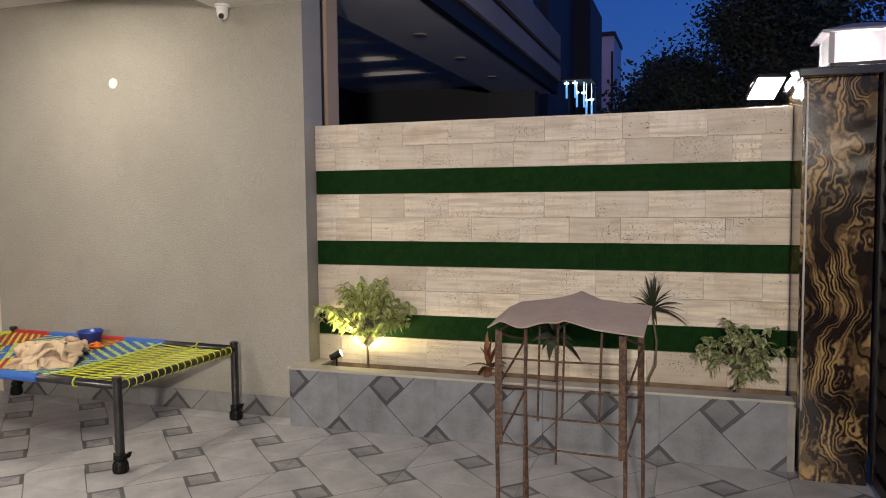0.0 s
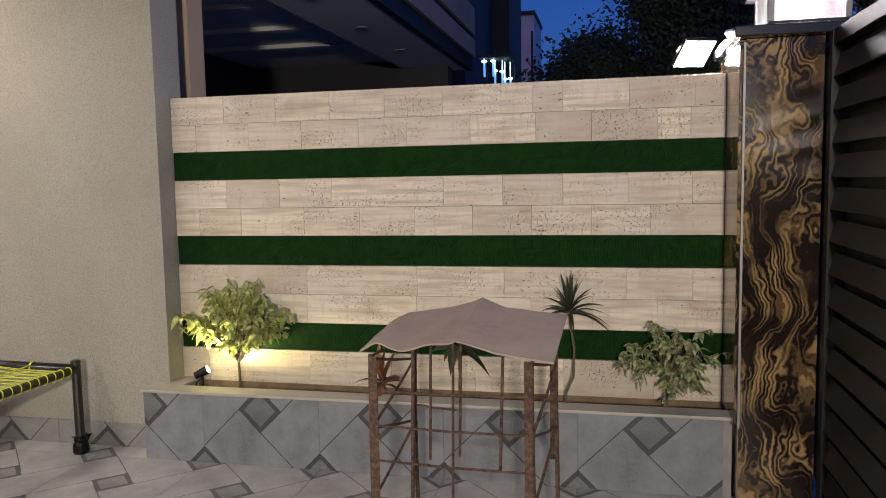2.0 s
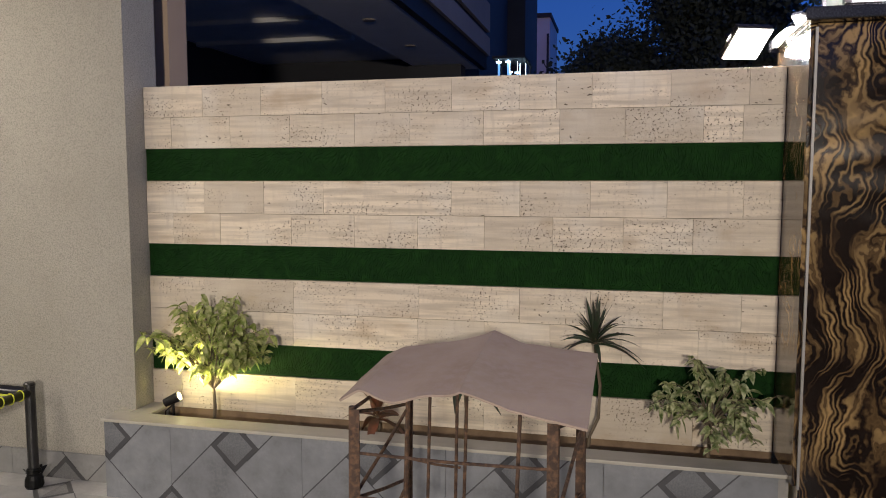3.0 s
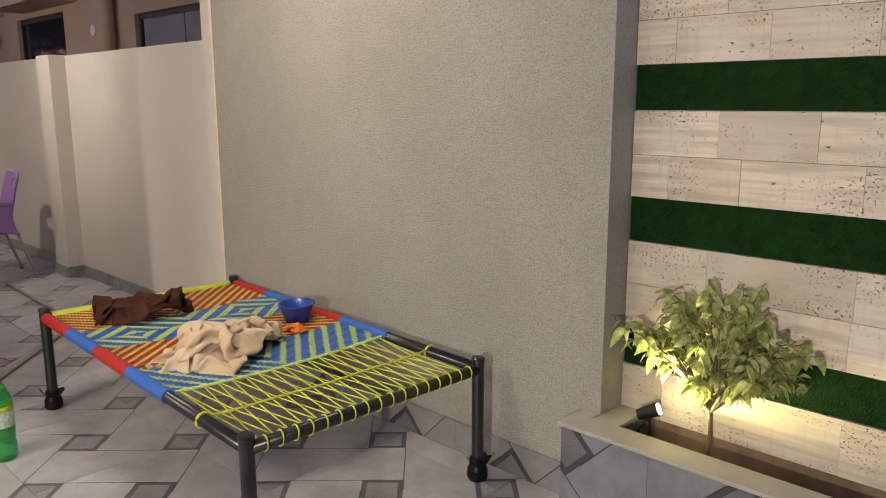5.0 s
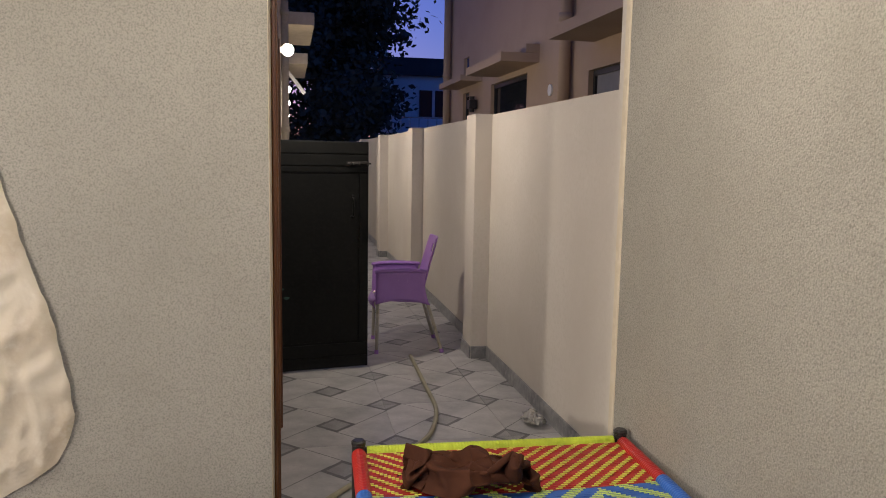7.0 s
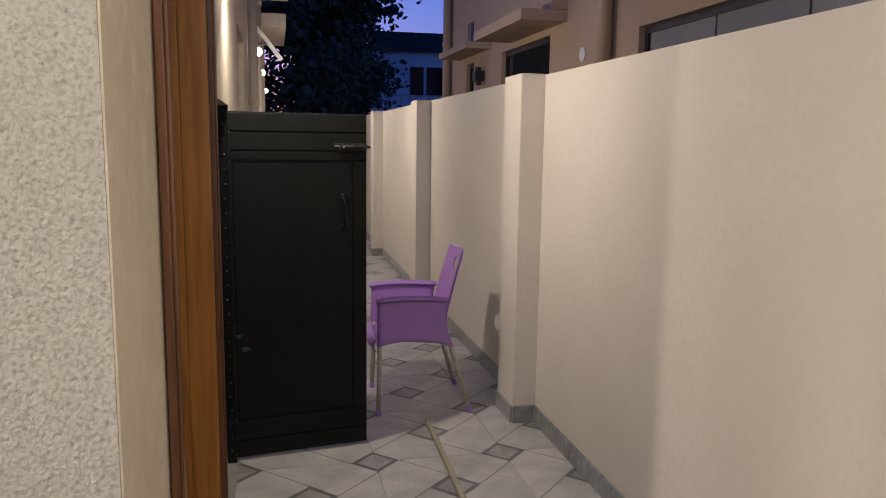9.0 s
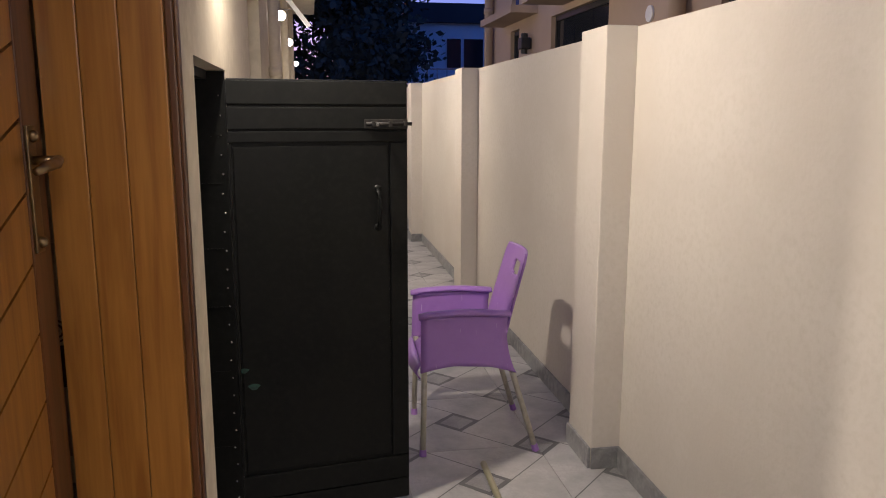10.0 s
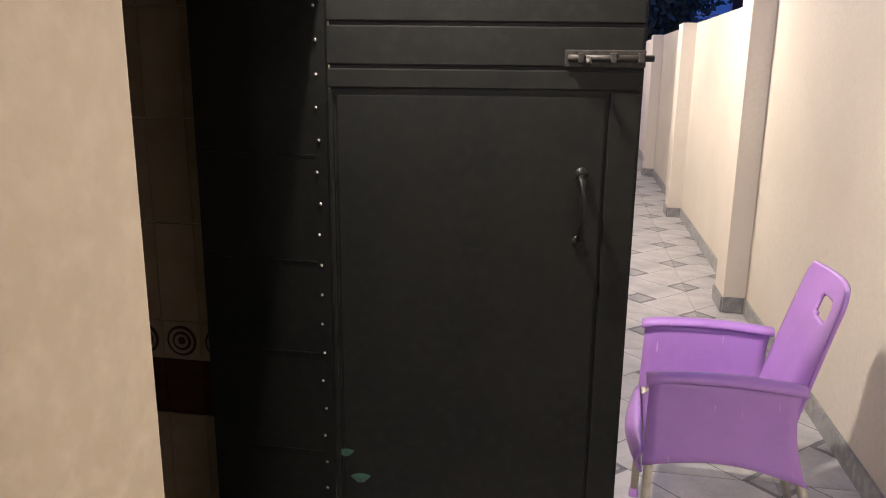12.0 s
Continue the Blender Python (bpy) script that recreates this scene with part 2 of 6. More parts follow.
M_GREY = mat("rough_grey_render", (0.37, 0.352, 0.305), rough=0.9, vary=(0.32, 0.302, 0.258), scale=1.6, grain=(0.205, 0.192, 0.165), gscale=145, bump=0.85, bscale=150, bdist=0.0048)
M_CREAM = mat("cream_plaster", (0.63, 0.555, 0.425), rough=0.8, vary=(0.55, 0.48, 0.36), scale=2.2, grain=(0.68, 0.605, 0.475), gscale=18, bump=0.22, bscale=20, bdist=0.006)
M_WHITE = mat("white_ceiling_paint", (0.78, 0.76, 0.72), rough=0.75, vary=(0.72, 0.70, 0.66), scale=2.0, bump=0.06)
M_BWALL = mat("boundary_wall_paint", (0.62, 0.575, 0.51), rough=0.75, vary=(0.56, 0.51, 0.445), scale=1.3, grain=(0.57, 0.525, 0.455), gscale=38, bump=0.2, bscale=60, bdist=0.005)
M_BEIGE = mat("beige_house_paint", (0.46, 0.34, 0.235), rough=0.8, vary=(0.41, 0.30, 0.205), scale=1.0, bump=0.15, bscale=40)
# near-black base shared by the tower, carport walls and roof edges
M_DARKWALL = mat("near_black_surface", (0.035, 0.035, 0.04), rough=0.7, vary=(0.05, 0.05, 0.055), scale=0.6)
M_FASCIA = mat("fascia_paint", (0.40, 0.33, 0.27), rough=0.7, vary=(0.34, 0.28, 0.23), scale=0.9)
M_FARWALL = mat("far_white_paint", (0.80, 0.80, 0.81), rough=0.8, vary=(0.68, 0.68, 0.70), scale=0.5)
M_BLACKGAP = mat("black_metal_and_unlit_room", (0.012, 0.012, 0.013), rough=0.5, vary=(0.02, 0.02, 0.02), scale=3)
M_TILE = tile_material("porch_floor_tile", (0.47, 0.46, 0.445), (0.27, 0.267, 0.262), (0.06, 0.06, 0.062))
M_TILE_WALL = tile_material("planter_wall_tile", (0.25, 0.262, 0.282), (0.135, 0.142, 0.154), (0.026, 0.026, 0.03), plane="XZ", rough=0.38)
M_TILE_SKIRT = tile_material("skirting_tile_print", (0.27, 0.268, 0.262), (0.18, 0.18, 0.18), (0.04, 0.04, 0.042), plane="XZ")
M_GROUT = mat("tile_grout", (0.30, 0.29, 0.27), rough=0.9, vary=(0.22, 0.21, 0.2), scale=9)
M_SKIRT = mat("grey_marble_skirting", (0.25, 0.25, 0.25), rough=0.3, vary=(0.14, 0.14, 0.145), scale=7, grain=(0.34, 0.34, 0.33), gscale=25, random_tint=0.12)
M_LIP = mat("cream_marble_coping", (0.42, 0.395, 0.34), rough=0.45, vary=(0.34, 0.32, 0.27), scale=6, bump=0.05)
M_TRAV = travertine_material("travertine")
M_TURF = mat("artificial_turf", (0.004, 0.028, 0.003), rough=0.9, vary=(0.009, 0.048, 0.006), scale=30, grain=(0.002, 0.013, 0.004), gscale=400, spec=0.2)
M_ONYX = onyx_material("brown_onyx")
M_STEEL = mat("brushed_steel", (0.62, 0.60, 0.57), rough=0.25, metal=1.0, vary=(0.5, 0.48, 0.46), scale=20)
M_GATE = mat("dark_gate_paint", (0.010, 0.0085, 0.0085), rough=0.4, spec=0.2, vary=(0.02, 0.018, 0.017), scale=5, bump=0.05)
M_BLACK = mat("black_enamel", (0.0085, 0.009, 0.0082), rough=0.4, spec=0.14, vary=(0.0055, 0.006, 0.006), scale=4, grain=(0.012, 0.012, 0.011), gscale=40, bump=0.06, bscale=30)
M_WOOD = wood_material("varnished_wood", (0.39, 0.175, 0.038), (0.25, 0.098, 0.020))
M_WOODD = wood_material("dark_varnished_wood", (0.15, 0.06, 0.022), (0.075, 0.028, 0.012))
M_BRASS = mat("old_brass", (0.30, 0.22, 0.12), rough=0.35, metal=1.0, vary=(0.2, 0.15, 0.09), scale=30)
M_SOIL = mat("planter_soil", (0.07, 0.05, 0.03), rough=0.95, vary=(0.04, 0.028, 0.018), scale=18, bump=1.0, bscale=60, bdist=0.02)
M_GLASSD = mat("dark_window_glass", (0.02, 0.022, 0.026), rough=0.06, spec=0.6)
M_GLASSB = mat("blue_obscured_glass", (0.09, 0.12, 0.30), rough=0.25, vary=(0.04, 0.05, 0.16), scale=25)
M_CURTAIN = mat("pale_window_blind", (0.22, 0.22, 0.23), rough=0.7, vary=(0.18, 0.18, 0.19), scale=3)
M_BROWNTILE = mat("brown_wall_tile", (0.42, 0.33, 0.24), rough=0.25, vary=(0.36, 0.27, 0.19), scale=9, random_tint=0.1)
M_BROWNTILE2 = mat("dark_red_wall_tile", (0.065, 0.025, 0.015), rough=0.25, vary=(0.10, 0.045, 0.03), scale=25)


# ---- mesh helpers ----
def box(bm, x0, x1, y0, y1, z0, z1, m=None):
    r = bmesh.ops.create_cube(bm, size=1.0, matrix=Matrix.Translation(((x0 + x1) / 2, (y0 + y1) / 2, (z0 + z1) / 2)) @ Matrix.Diagonal((abs(x1 - x0), abs(y1 - y0), abs(z1 - z0), 1)))
    if m is not None:
        bmesh.ops.transform(bm, matrix=m, verts=r["verts"])
    return r["verts"]


def bevelled(bm, w=0.005, seg=2):
    bmesh.ops.bevel(bm, geom=bm.edges[:], offset=w, segments=seg, affect="EDGES", profile=0.6)
    return bm


def rod(bm, a, b, r, seg=10, r2=None):
    a, b = Vector(a), Vector(b)
    d = b - a
    m = Matrix.Translation((a + b) / 2) @ d.to_track_quat("Z", "Y").to_matrix().to_4x4()
    return bmesh.ops.create_cone(bm, cap_ends=True, segments=seg, radius1=r, radius2=r if r2 is None else r2, depth=d.length, matrix=m)["verts"]


def pipe(bm, pts, r, seg=8):
    """A bent tube through pts; r: a number or one for each point."""
    pts = [Vector(p) for p in pts]
    rings, up = [], Vector((0.13, 0.21, 1)).normalized()
    for i, p in enumerate(pts):
        d = (pts[min(i + 1, len(pts) - 1)] - pts[max(i - 1, 0)]).normalized()
        s = d.cross(up)
        s = s.normalized() if s.length > 1e-4 else Vector((1, 0, 0))
        u = s.cross(d)
        rr = r if isinstance(r, (int, float)) else r[i]
        rings.append([bm.verts.new(p + (s * math.cos(k * 2 * math.pi / seg) + u * math.sin(k * 2 * math.pi / seg)) * rr) for k in range(seg)])
    for a, b in zip(rings, rings[1:]):
        for k in range(seg):
            bm.faces.new((a[k], a[(k + 1) % seg], b[(k + 1) % seg], b[k]))
    bm.faces.new(rings[0][::-1])
    bm.faces.new(rings[-1])
    return bm


def lathe(bm, prof, seg=28, m=None):
    """A turned shape from (radius, height) pairs."""
    rings = []
    for r, z in prof:
        rings.append([bm.verts.new((r * math.cos(k * 2 * math.pi / seg), r * math.sin(k * 2 * math.pi / seg), z)) for k in range(seg)])
    for a, b in zip(rings, rings[1:]):
        for k in range(seg):
            bm.faces.new((a[k], a[(k + 1) % seg], b[(k + 1) % seg], b[k]))
    bm.faces.new(rings[0][::-1])
    bm.faces.new(rings[-1])
    if m is not None:
        bmesh.ops.transform(bm, matrix=m, verts=[v for ring in rings for v in ring])
    return bm


def mesh_of(name, bm, material, smooth=False):
    bmesh.ops.recalc_face_normals(bm, faces=bm.faces[:])
    me = bpy.data.meshes.new(name)
    bm.to_mesh(me)
    bm.free()
    for m in (material if isinstance(material, (list, tuple)) else [material]):
        me.materials.append(m)
    if smooth:
        for p in me.polygons:
            p.use_smooth = True
    return me


def thing(name, bm, material, label, category, group="", kind="", smooth=False):
    return tagged(new(name, mesh_of(name, bm, material, smooth)), label, category, group, kind)


def holder(name, m, label, category, group="", kind=""):
    ob = new(name)
    ob.matrix_world = m
    return tagged(ob, label, category, group, kind)


def part(name, bm, material, parent, label="", smooth=False):
    ob = new(name, mesh_of(name, bm, material, smooth))
    ob.parent = parent
    if label:
        ob["label"] = label
    return ob


def piece(name, me, parent, m):
    ob = new(name, me)
    ob.parent = parent
    ob.matrix_local = m
    return ob


def slab(*boxes, bevel=0.0):
    bm = bmesh.new()
    for b in boxes:
        box(bm, *b)
    if bevel:
        bevelled(bm, bevel)
    return bm


def structure(name, bm, material, label, category):
    return thing(name, bm, material, label, category, kind="structure")


# ---- plan ----
GREY_Y = 4.705         # face of the grey porch wall
CORNER_X = -2.105      # where it stops beside the stone wall
STONE_Y = 4.842        # face of the stone slabs
STONE_R = 0.775        # where they meet the gate pillar
BW_Y = 4.917           # face of the boundary wall
PIL_Y = 4.785          # face of its pilasters
BW_TOP = 1.887
PILASTERS = (-7.523, -10.50, -13.58, -16.6, -19.6, -22.6)
HOUSE_X = -4.695       # face of the house pier on the porch
HOUSE_Y = 3.33         # face of the house wall along the passage
CEIL = 2.86

# ground
ground = structure("ground", slab((-60, 60, -60, 60, -0.30, -0.06)), mat("dusk_ground", (0.10, 0.09, 0.08), rough=0.95, vary=(0.06, 0.055, 0.05), scale=0.4), "dark bare ground round the houses", "ground")
floor = structure("floor", slab((-30, 1.3, -6.2, 5.1, -0.06, -0.004)), M_GROUT, "grey tiled porch and passage floor", "floor")

# walls
structure("wall_north_grey", slab((-4.72, CORNER_X, GREY_Y, 4.955, 0, 3.2)), M_GREY, "rough grey rendered porch wall", "wall")
structure("column_cream", slab((-4.985, -4.722, PIL_Y, 5.10, 0, 3.2)), M_BWALL, "smooth cream column at the end of the grey wall", "column")
structure("corner_trim", slab((-4.764, -4.7215, 4.699, 4.784, 0, 3.2), bevel=0.008), M_CREAM, "pale plaster bead at the end of the grey wall", "trim")
structure("wall_stone_backing", slab((CORNER_X + 0.002, STONE_R, STONE_Y + 0.022, 5.06, 0, 1.905)), M_CREAM, "plastered core of the garden wall", "wall")
structure("boundary_wall", slab((-30, -4.985, BW_Y, 5.12, 0, BW_TOP)), M_BWALL, "cream painted boundary wall along the passage", "wall")
for k in range(6):
    x1 = PILASTERS[k]
    structure("pilaster_%d" % (k + 1), slab((x1 - 0.29, x1, PIL_Y, BW_Y + 0.002, 0, BW_TOP + 0.004), bevel=0.006), M_BWALL, "cream pilaster of the boundary wall", "pilaster")

# house: pier on the porch, passage wall with a wooden door and a low store-room opening
structure("wall_house_pier", slab((HOUSE_X - 0.30, HOUSE_X, -6.0, HOUSE_Y - 0.003, 0, 3.2)), M_GREY, "rough grey rendered house wall on the porch", "wall")
DX0, DX1, DZ = -6.195, -5.115, 2.16
OX0, OX1, OZ = -7.295, -6.572, 1.685
WT = 0.225
wall_bm = slab(
    (DX1, HOUSE_X - 0.30, HOUSE_Y - WT, HOUSE_Y, 0, 3.2), (HOUSE_X - 0.30, HOUSE_X - 0.004, HOUSE_Y - 0.003, HOUSE_Y, 0, 3.2),
    (DX0, DX1, HOUSE_Y - WT, HOUSE_Y, DZ, 3.2),
    (OX1, DX0, HOUSE_Y - WT, HOUSE_Y, 0, 3.2),
    (OX0, OX1, HOUSE_Y - WT, HOUSE_Y, OZ, 3.2),
    (-8.42, OX0, HOUSE_Y - WT, HOUSE_Y, 0, 3.2),
    (-9.32, -8.42, HOUSE_Y - WT, HOUSE_Y, 0, 0.9), (-9.32, -8.42, HOUSE_Y - WT, HOUSE_Y, 2.2, 3.2),
    (-20.0, -9.32, HOUSE_Y - WT, HOUSE_Y, 0, 3.2))
bmesh.ops.remove_doubles(wall_bm, verts=wall_bm.verts[:], dist=0.0005)
structure("wall_passage", wall_bm, M_CREAM, "cream plastered house wall along the passage", "wall")
structure("wall_house_end", slab((-20.0, -19.7, -6, HOUSE_Y - WT, 0, 3.2)), M_CREAM, "rear wall of the house", "wall")
structure("house_roof_slab", slab((-20.0, HOUSE_X, -6, HOUSE_Y, 3.2, 3.4)), M_CREAM, "flat roof slab of the house", "roof")
structure("wall_room", slab((-7.86, -7.76, 0.9, HOUSE_Y - WT, 0, 2.6), (-7.76, -5.2, 0.9, 1.0, 0, 2.6), (-5.3, -5.2, 1.0, HOUSE_Y - WT, 0, 2.6), (-7.76, -5.3, 1.0, HOUSE_Y - WT, 2.6, 2.7)), M_CREAM, "plain walls of the dark store room", "wall")

# porch ceiling with a lower edge beam, back and side walls
structure("ceiling", slab((-4.695, -2.72, -6, GREY_Y, CEIL, 3.2), (-2.72, -2.08, -6, GREY_Y, 2.70, 3.2)), M_WHITE, "white porch ceiling with a lower beam along its edge", "ceiling")
structure("porch_roof_slab", slab((-4.695, -2.08, -6, 4.955, 3.204, 3.4)), M_CREAM, "concrete slab over the porch", "roof")
structure("wall_south", slab((-4.695, 1.2, -6.2, -6.0, 0, 3.2)), M_CREAM, "plain wall at the far side of the yard", "wall")

# ---- gate pillar, gate ----
structure("pillar_core", slab((0.805, 1.085, 4.475, 5.06, 0, 2.0)), M_CREAM, "core of the gate pillar", "pillar")
pillar = holder("gate_pillar", pose(0, 0, 0), "gate pillar clad in glossy brown banded onyx", "pillar")
bm = slab((0.795, 1.10, 4.462, 4.475, 0, 2.012), bevel=0.002)
part("front_slab", bm, M_ONYX, pillar)
part("side_slab", slab((0.776, 0.805, 4.478, 5.06, 0.365, 2.012), bevel=0.002), M_ONYX, pillar)
part("corner_strip", slab((0.789, 0.798, 4.457, 4.470, 0.36, 2.0)), mat("satin_strip", (0.30, 0.29, 0.28), rough=0.55, metal=0.6, vary=(0.24, 0.23, 0.22), scale=12), pillar, "thin bright steel corner strip")
part("capstone", slab((0.745, 1.30, 4.40, 5.10, 2.014, 2.058), bevel=0.006), mat("black_granite", (0.018, 0.018, 0.02), rough=0.15, grain=(0.05, 0.05, 0.055), gscale=180), pillar, "polished black granite capstone")
# unseen pillar, made up to stand below the south fill light
structure("pillar_south", slab((0.85, 1.25, -3.2, -2.8, 0, 2.0)), M_CREAM, "unseen plain pillar added below the south fill light", "pillar")

gate = holder("driveway_gate", pose(1.14, 4.44, 0), "dark brown steel gate with slanting horizontal slats", "gate")
for a in (0.0, -2.4, -4.8, -7.2):
    part("gate_post", slab((-0.035, 0.035, a - 0.06, a, 0.04, 2.02), bevel=0.004), M_GATE, gate)
part("top_rail", slab((-0.03, 0.03, -7.2, -0.06, 1.96, 2.02)), M_GATE, gate)
part("bottom_rail", slab((-0.03, 0.03, -7.2, -0.06, 0.04, 0.10)), M_GATE, gate)
bm = bmesh.new()
box(bm, -0.006, 0.006, -7.14, -0.06, -0.046, 0.046)
slat_me = mesh_of("slat", bm, M_GATE)
for k in range(14):
    piece("slat", slat_me, gate, Matrix.Translation((-0.01, 0, 0.175 + 0.131 * k)) @ Matrix.Rotation(radians(14), 4, "Y"))
part("backing_sheet", slab((0.036, 0.042, -7.2, 0.62, 0.05, 2.0)), M_GATE, gate)

# ---- planter ----
planter = holder("planter", pose(0, 0, 0), "raised planter faced with grey patterned tiles and a cream coping", "planter", kind="structure")
part("front_wall", slab((-2.17, 0.785, 4.568, 4.64, 0, 0.362)), M_GROUT, planter)
part("end_wall", slab((-2.17, -2.10, 4.64, GREY_Y - 0.002, 0, 0.362), (-2.098, -2.02, 4.64, STONE_Y, 0, 0.362)), M_GROUT, planter)
bm = slab((-2.182, 0.785, 4.544, 4.662, 0.364, 0.379), bevel=0.003)
part("front_coping", bm, M_LIP, planter)
part("side_coping", slab((-2.182, -2.108, 4.6625, GREY_Y - 0.002, 0.364, 0.379), (-2.1025, -2.0, 4.6625, STONE_Y - 0.002, 0.364, 0.379), bevel=0.003), M_LIP, planter)
soil = structure("soil", slab((-2.018, 0.77, 4.642, STONE_Y + 0.004, 0.1, 0.268)), M_SOIL, "damp dark soil in the planter", "soil")

# the brown holds both soil stain and the shadow under the stone
part("inner_edge", slab((CORNER_X + 0.09, STONE_R, STONE_Y + 0.005, STONE_Y + 0.0215, 0.2, 0.3605)), mat("soil_and_shadow_plaster", (0.22, 0.15, 0.09), rough=0.9, vary=(0.13, 0.085, 0.05), scale=9, bump=0.3, bscale=50), planter, "soil-stained plaster below the stone, its shadow coloured in")

# neighbour's house along the boundary (north of the passage)
NY = 6.74
nb = holder("neighbour_house", pose(0, 0, 0), "two-storey beige painted house behind the boundary wall", "house")
wins = [(-14.4, -12.43, 1.3, 2.78), (-16.46, -15.96, 0.9, 2.79), (-10.15, -6.9, 1.3, 2.565), (-16.42, -16.0, 3.07, 3.45), (-11.07, -10.9, 2.55, 3.4)]
bm = bmesh.new()
xs = sorted({-17.75, -5.1, *[w[0] for w in wins], *[w[1] for w in wins]})
for a, b in zip(xs, xs[1:]):
    cuts = sorted([(w[2], w[3]) for w in wins if w[0] <= a + 1e-6 and w[1] >= b - 1e-6])
    z = 0.0
    for c0, c1 in cuts + [(8.0, 8.0)]:
        if c0 > z:
            box(bm, a, b, NY, NY + 0.25, z, c0)
        z = max(z, c1)
bmesh.ops.remove_doubles(bm, verts=bm.verts[:], dist=0.001)
part("wall", bm, M_BEIGE, nb)
part("side_wall", slab((-17.75, -17.5, NY + 0.25, NY + 9, 0, 8.0)), M_BEIGE, nb)
part("side_wall", slab((-5.35, -5.1, NY + 0.25, NY + 9, 0, 8)), M_BEIGE, nb)
part("roof", slab((-17.9, -5.05, NY - 0.1, NY + 9, 8.0, 8.2)), M_BEIGE, nb)
# black sheet: the darkness of the rooms is put into its colour
part("dark_interior", slab((-17.4, -5.4, NY + 0.7, NY + 0.75, 0, 7.9)), M_BLACKGAP, nb, "black sheet coloured as the unlit rooms behind the windows")
for k, w in enumerate(wins):
    win = part("window", slab((w[0], w[0] + 0.05, NY + 0.06, NY + 0.12, w[2], w[3]), (w[1] - 0.05, w[1], NY + 0.06, NY + 0.12, w[2], w[3]), (w[0] + 0.05, w[1] - 0.05, NY + 0.06, NY + 0.12, w[3] - 0.06, w[3]), (w[0] + 0.05, w[1] - 0.05, NY + 0.06, NY + 0.12, w[2], w[2] + 0.05)), M_BLACKGAP if k < 3 else M_GLASSB, nb, "dark aluminium window frame")
    n_panes = (3, 1, 3, 1, 1)[k]
    for q in range(n_panes):
        a = w[0] + 0.05 + (w[1] - w[0] - 0.1) * q / n_panes
        b = w[0] + 0.05 + (w[1] - w[0] - 0.1) * (q + 1) / n_panes
        part("pane", slab((a + 0.012, b - 0.012, NY + 0.085, NY + 0.095, w[2] + 0.05, w[3] - 0.06)), (M_GLASSD, M_GLASSD, M_CURTAIN, M_GLASSB, M_GLASSB)[k], win)
    if k < 2:
        for q in range(5):
            z = w[2] + 0.2 + q * (w[3] - w[2] - 0.3) / 5
            part("grille_bar", slab((w[0] + 0.06, w[1] - 0.06, NY + 0.10, NY + 0.108, z, z + 0.012)), M_STEEL, win)
for x0, x1, y0, z0, z1 in ((-13.95, -11.9, 6.2, 2.86, 2.98), (-16.9, -15.0, 6.35, 2.90, 3.0), (-10.0, -6.5, 6.2, 2.86, 2.98)):
    part("sunshade", slab((x0, x1, y0, NY - 0.002, z0, z1)), M_BEIGE, nb)
part("sunshade_rib", slab((-12.2, -11.9, 6.55, NY - 0.002, 2.985, 3.1)), M_BEIGE, nb)
for x in (-17.6, -10.7):
    bm = bmesh.new()
    rod(bm, (x, NY - 0.09, 0), (x, NY - 0.09, 7.9), 0.075, 14)
    for z in (1.2, 3.2, 5.2):
        rod(bm, (x, NY - 0.09, z), (x, NY - 0.09, z + 0.09), 0.088, 14)
    part("drain_pipe", bm, M_BEIGE, nb, smooth=True)
bm = bmesh.new()
rod(bm, (-11.4, NY - 0.02, 2.45), (-11.4, NY - 0.001, 2.45), 0.075, 20)
part("vent_cover", bm, M_WHITE, nb, "round white vent cover")
bm = slab((-15.46, -15.26, NY - 0.16, NY - 0.02, 2.44, 2.60), bevel=0.012)
rod(bm, (-15.36, NY - 0.09, 2.38), (-15.36, NY - 0.09, 2.66), 0.05, 12)
part("outdoor_lamp", bm, M_BLACKGAP, nb, "black up-and-down wall lamp")

# unseen slab, added to reflect light up onto the carport ceiling
structure("pavement", slab((-4.8, 4.0, 5.13, 13.0, -0.0595, 0.0)), M_GROUT, "unseen pale slab added to bounce light under the carport", "pavement")
# neighbour's carport and upper floor over the stone wall
cp = holder("neighbour_carport", pose(0, 0, 0), "neighbour's unlit carport with a stepped ceiling and banded fascia", "carport")
part("ceiling_slab", slab((-5.0, -1.74, 5.35, 11.7, 3.10, 3.3)), M_WHITE, cp)
part("ceiling_edge", slab((-2.55, -1.74, 5.35, 11.7, 2.96, 3.098)), M_WHITE, cp)
for k in range(4):
    part("ceiling_cove", slab((-4.78, -2.72 - 0.04 * k, 6.6 + 1.05 * k, 6.72 + 1.05 * k, 3.05, 3.098)), M_WHITE, cp)
part("fascia", slab((-1.735, -1.62, 5.3, 11.75, 3.13, 3.36), (-1.735, -1.62, 5.3, 11.75, 3.44, 3.80)), M_FASCIA, cp)
part("fascia_groove", slab((-1.735, -1.66, 5.3, 11.75, 2.95, 3.128), (-1.735, -1.66, 5.3, 11.75, 3.362, 3.438)), M_BLACKGAP, cp)
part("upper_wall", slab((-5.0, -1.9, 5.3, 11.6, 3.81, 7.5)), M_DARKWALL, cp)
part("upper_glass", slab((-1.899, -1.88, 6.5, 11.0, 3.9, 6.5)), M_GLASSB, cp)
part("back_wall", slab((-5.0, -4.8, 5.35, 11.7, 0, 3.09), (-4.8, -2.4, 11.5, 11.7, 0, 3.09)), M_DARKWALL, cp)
part("end_column", slab((-2.30, -2.155, 5.15, 5.32, 0, 3.2)), M_BEIGE, cp, "cream painted column")
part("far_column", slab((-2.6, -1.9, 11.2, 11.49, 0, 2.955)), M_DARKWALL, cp)
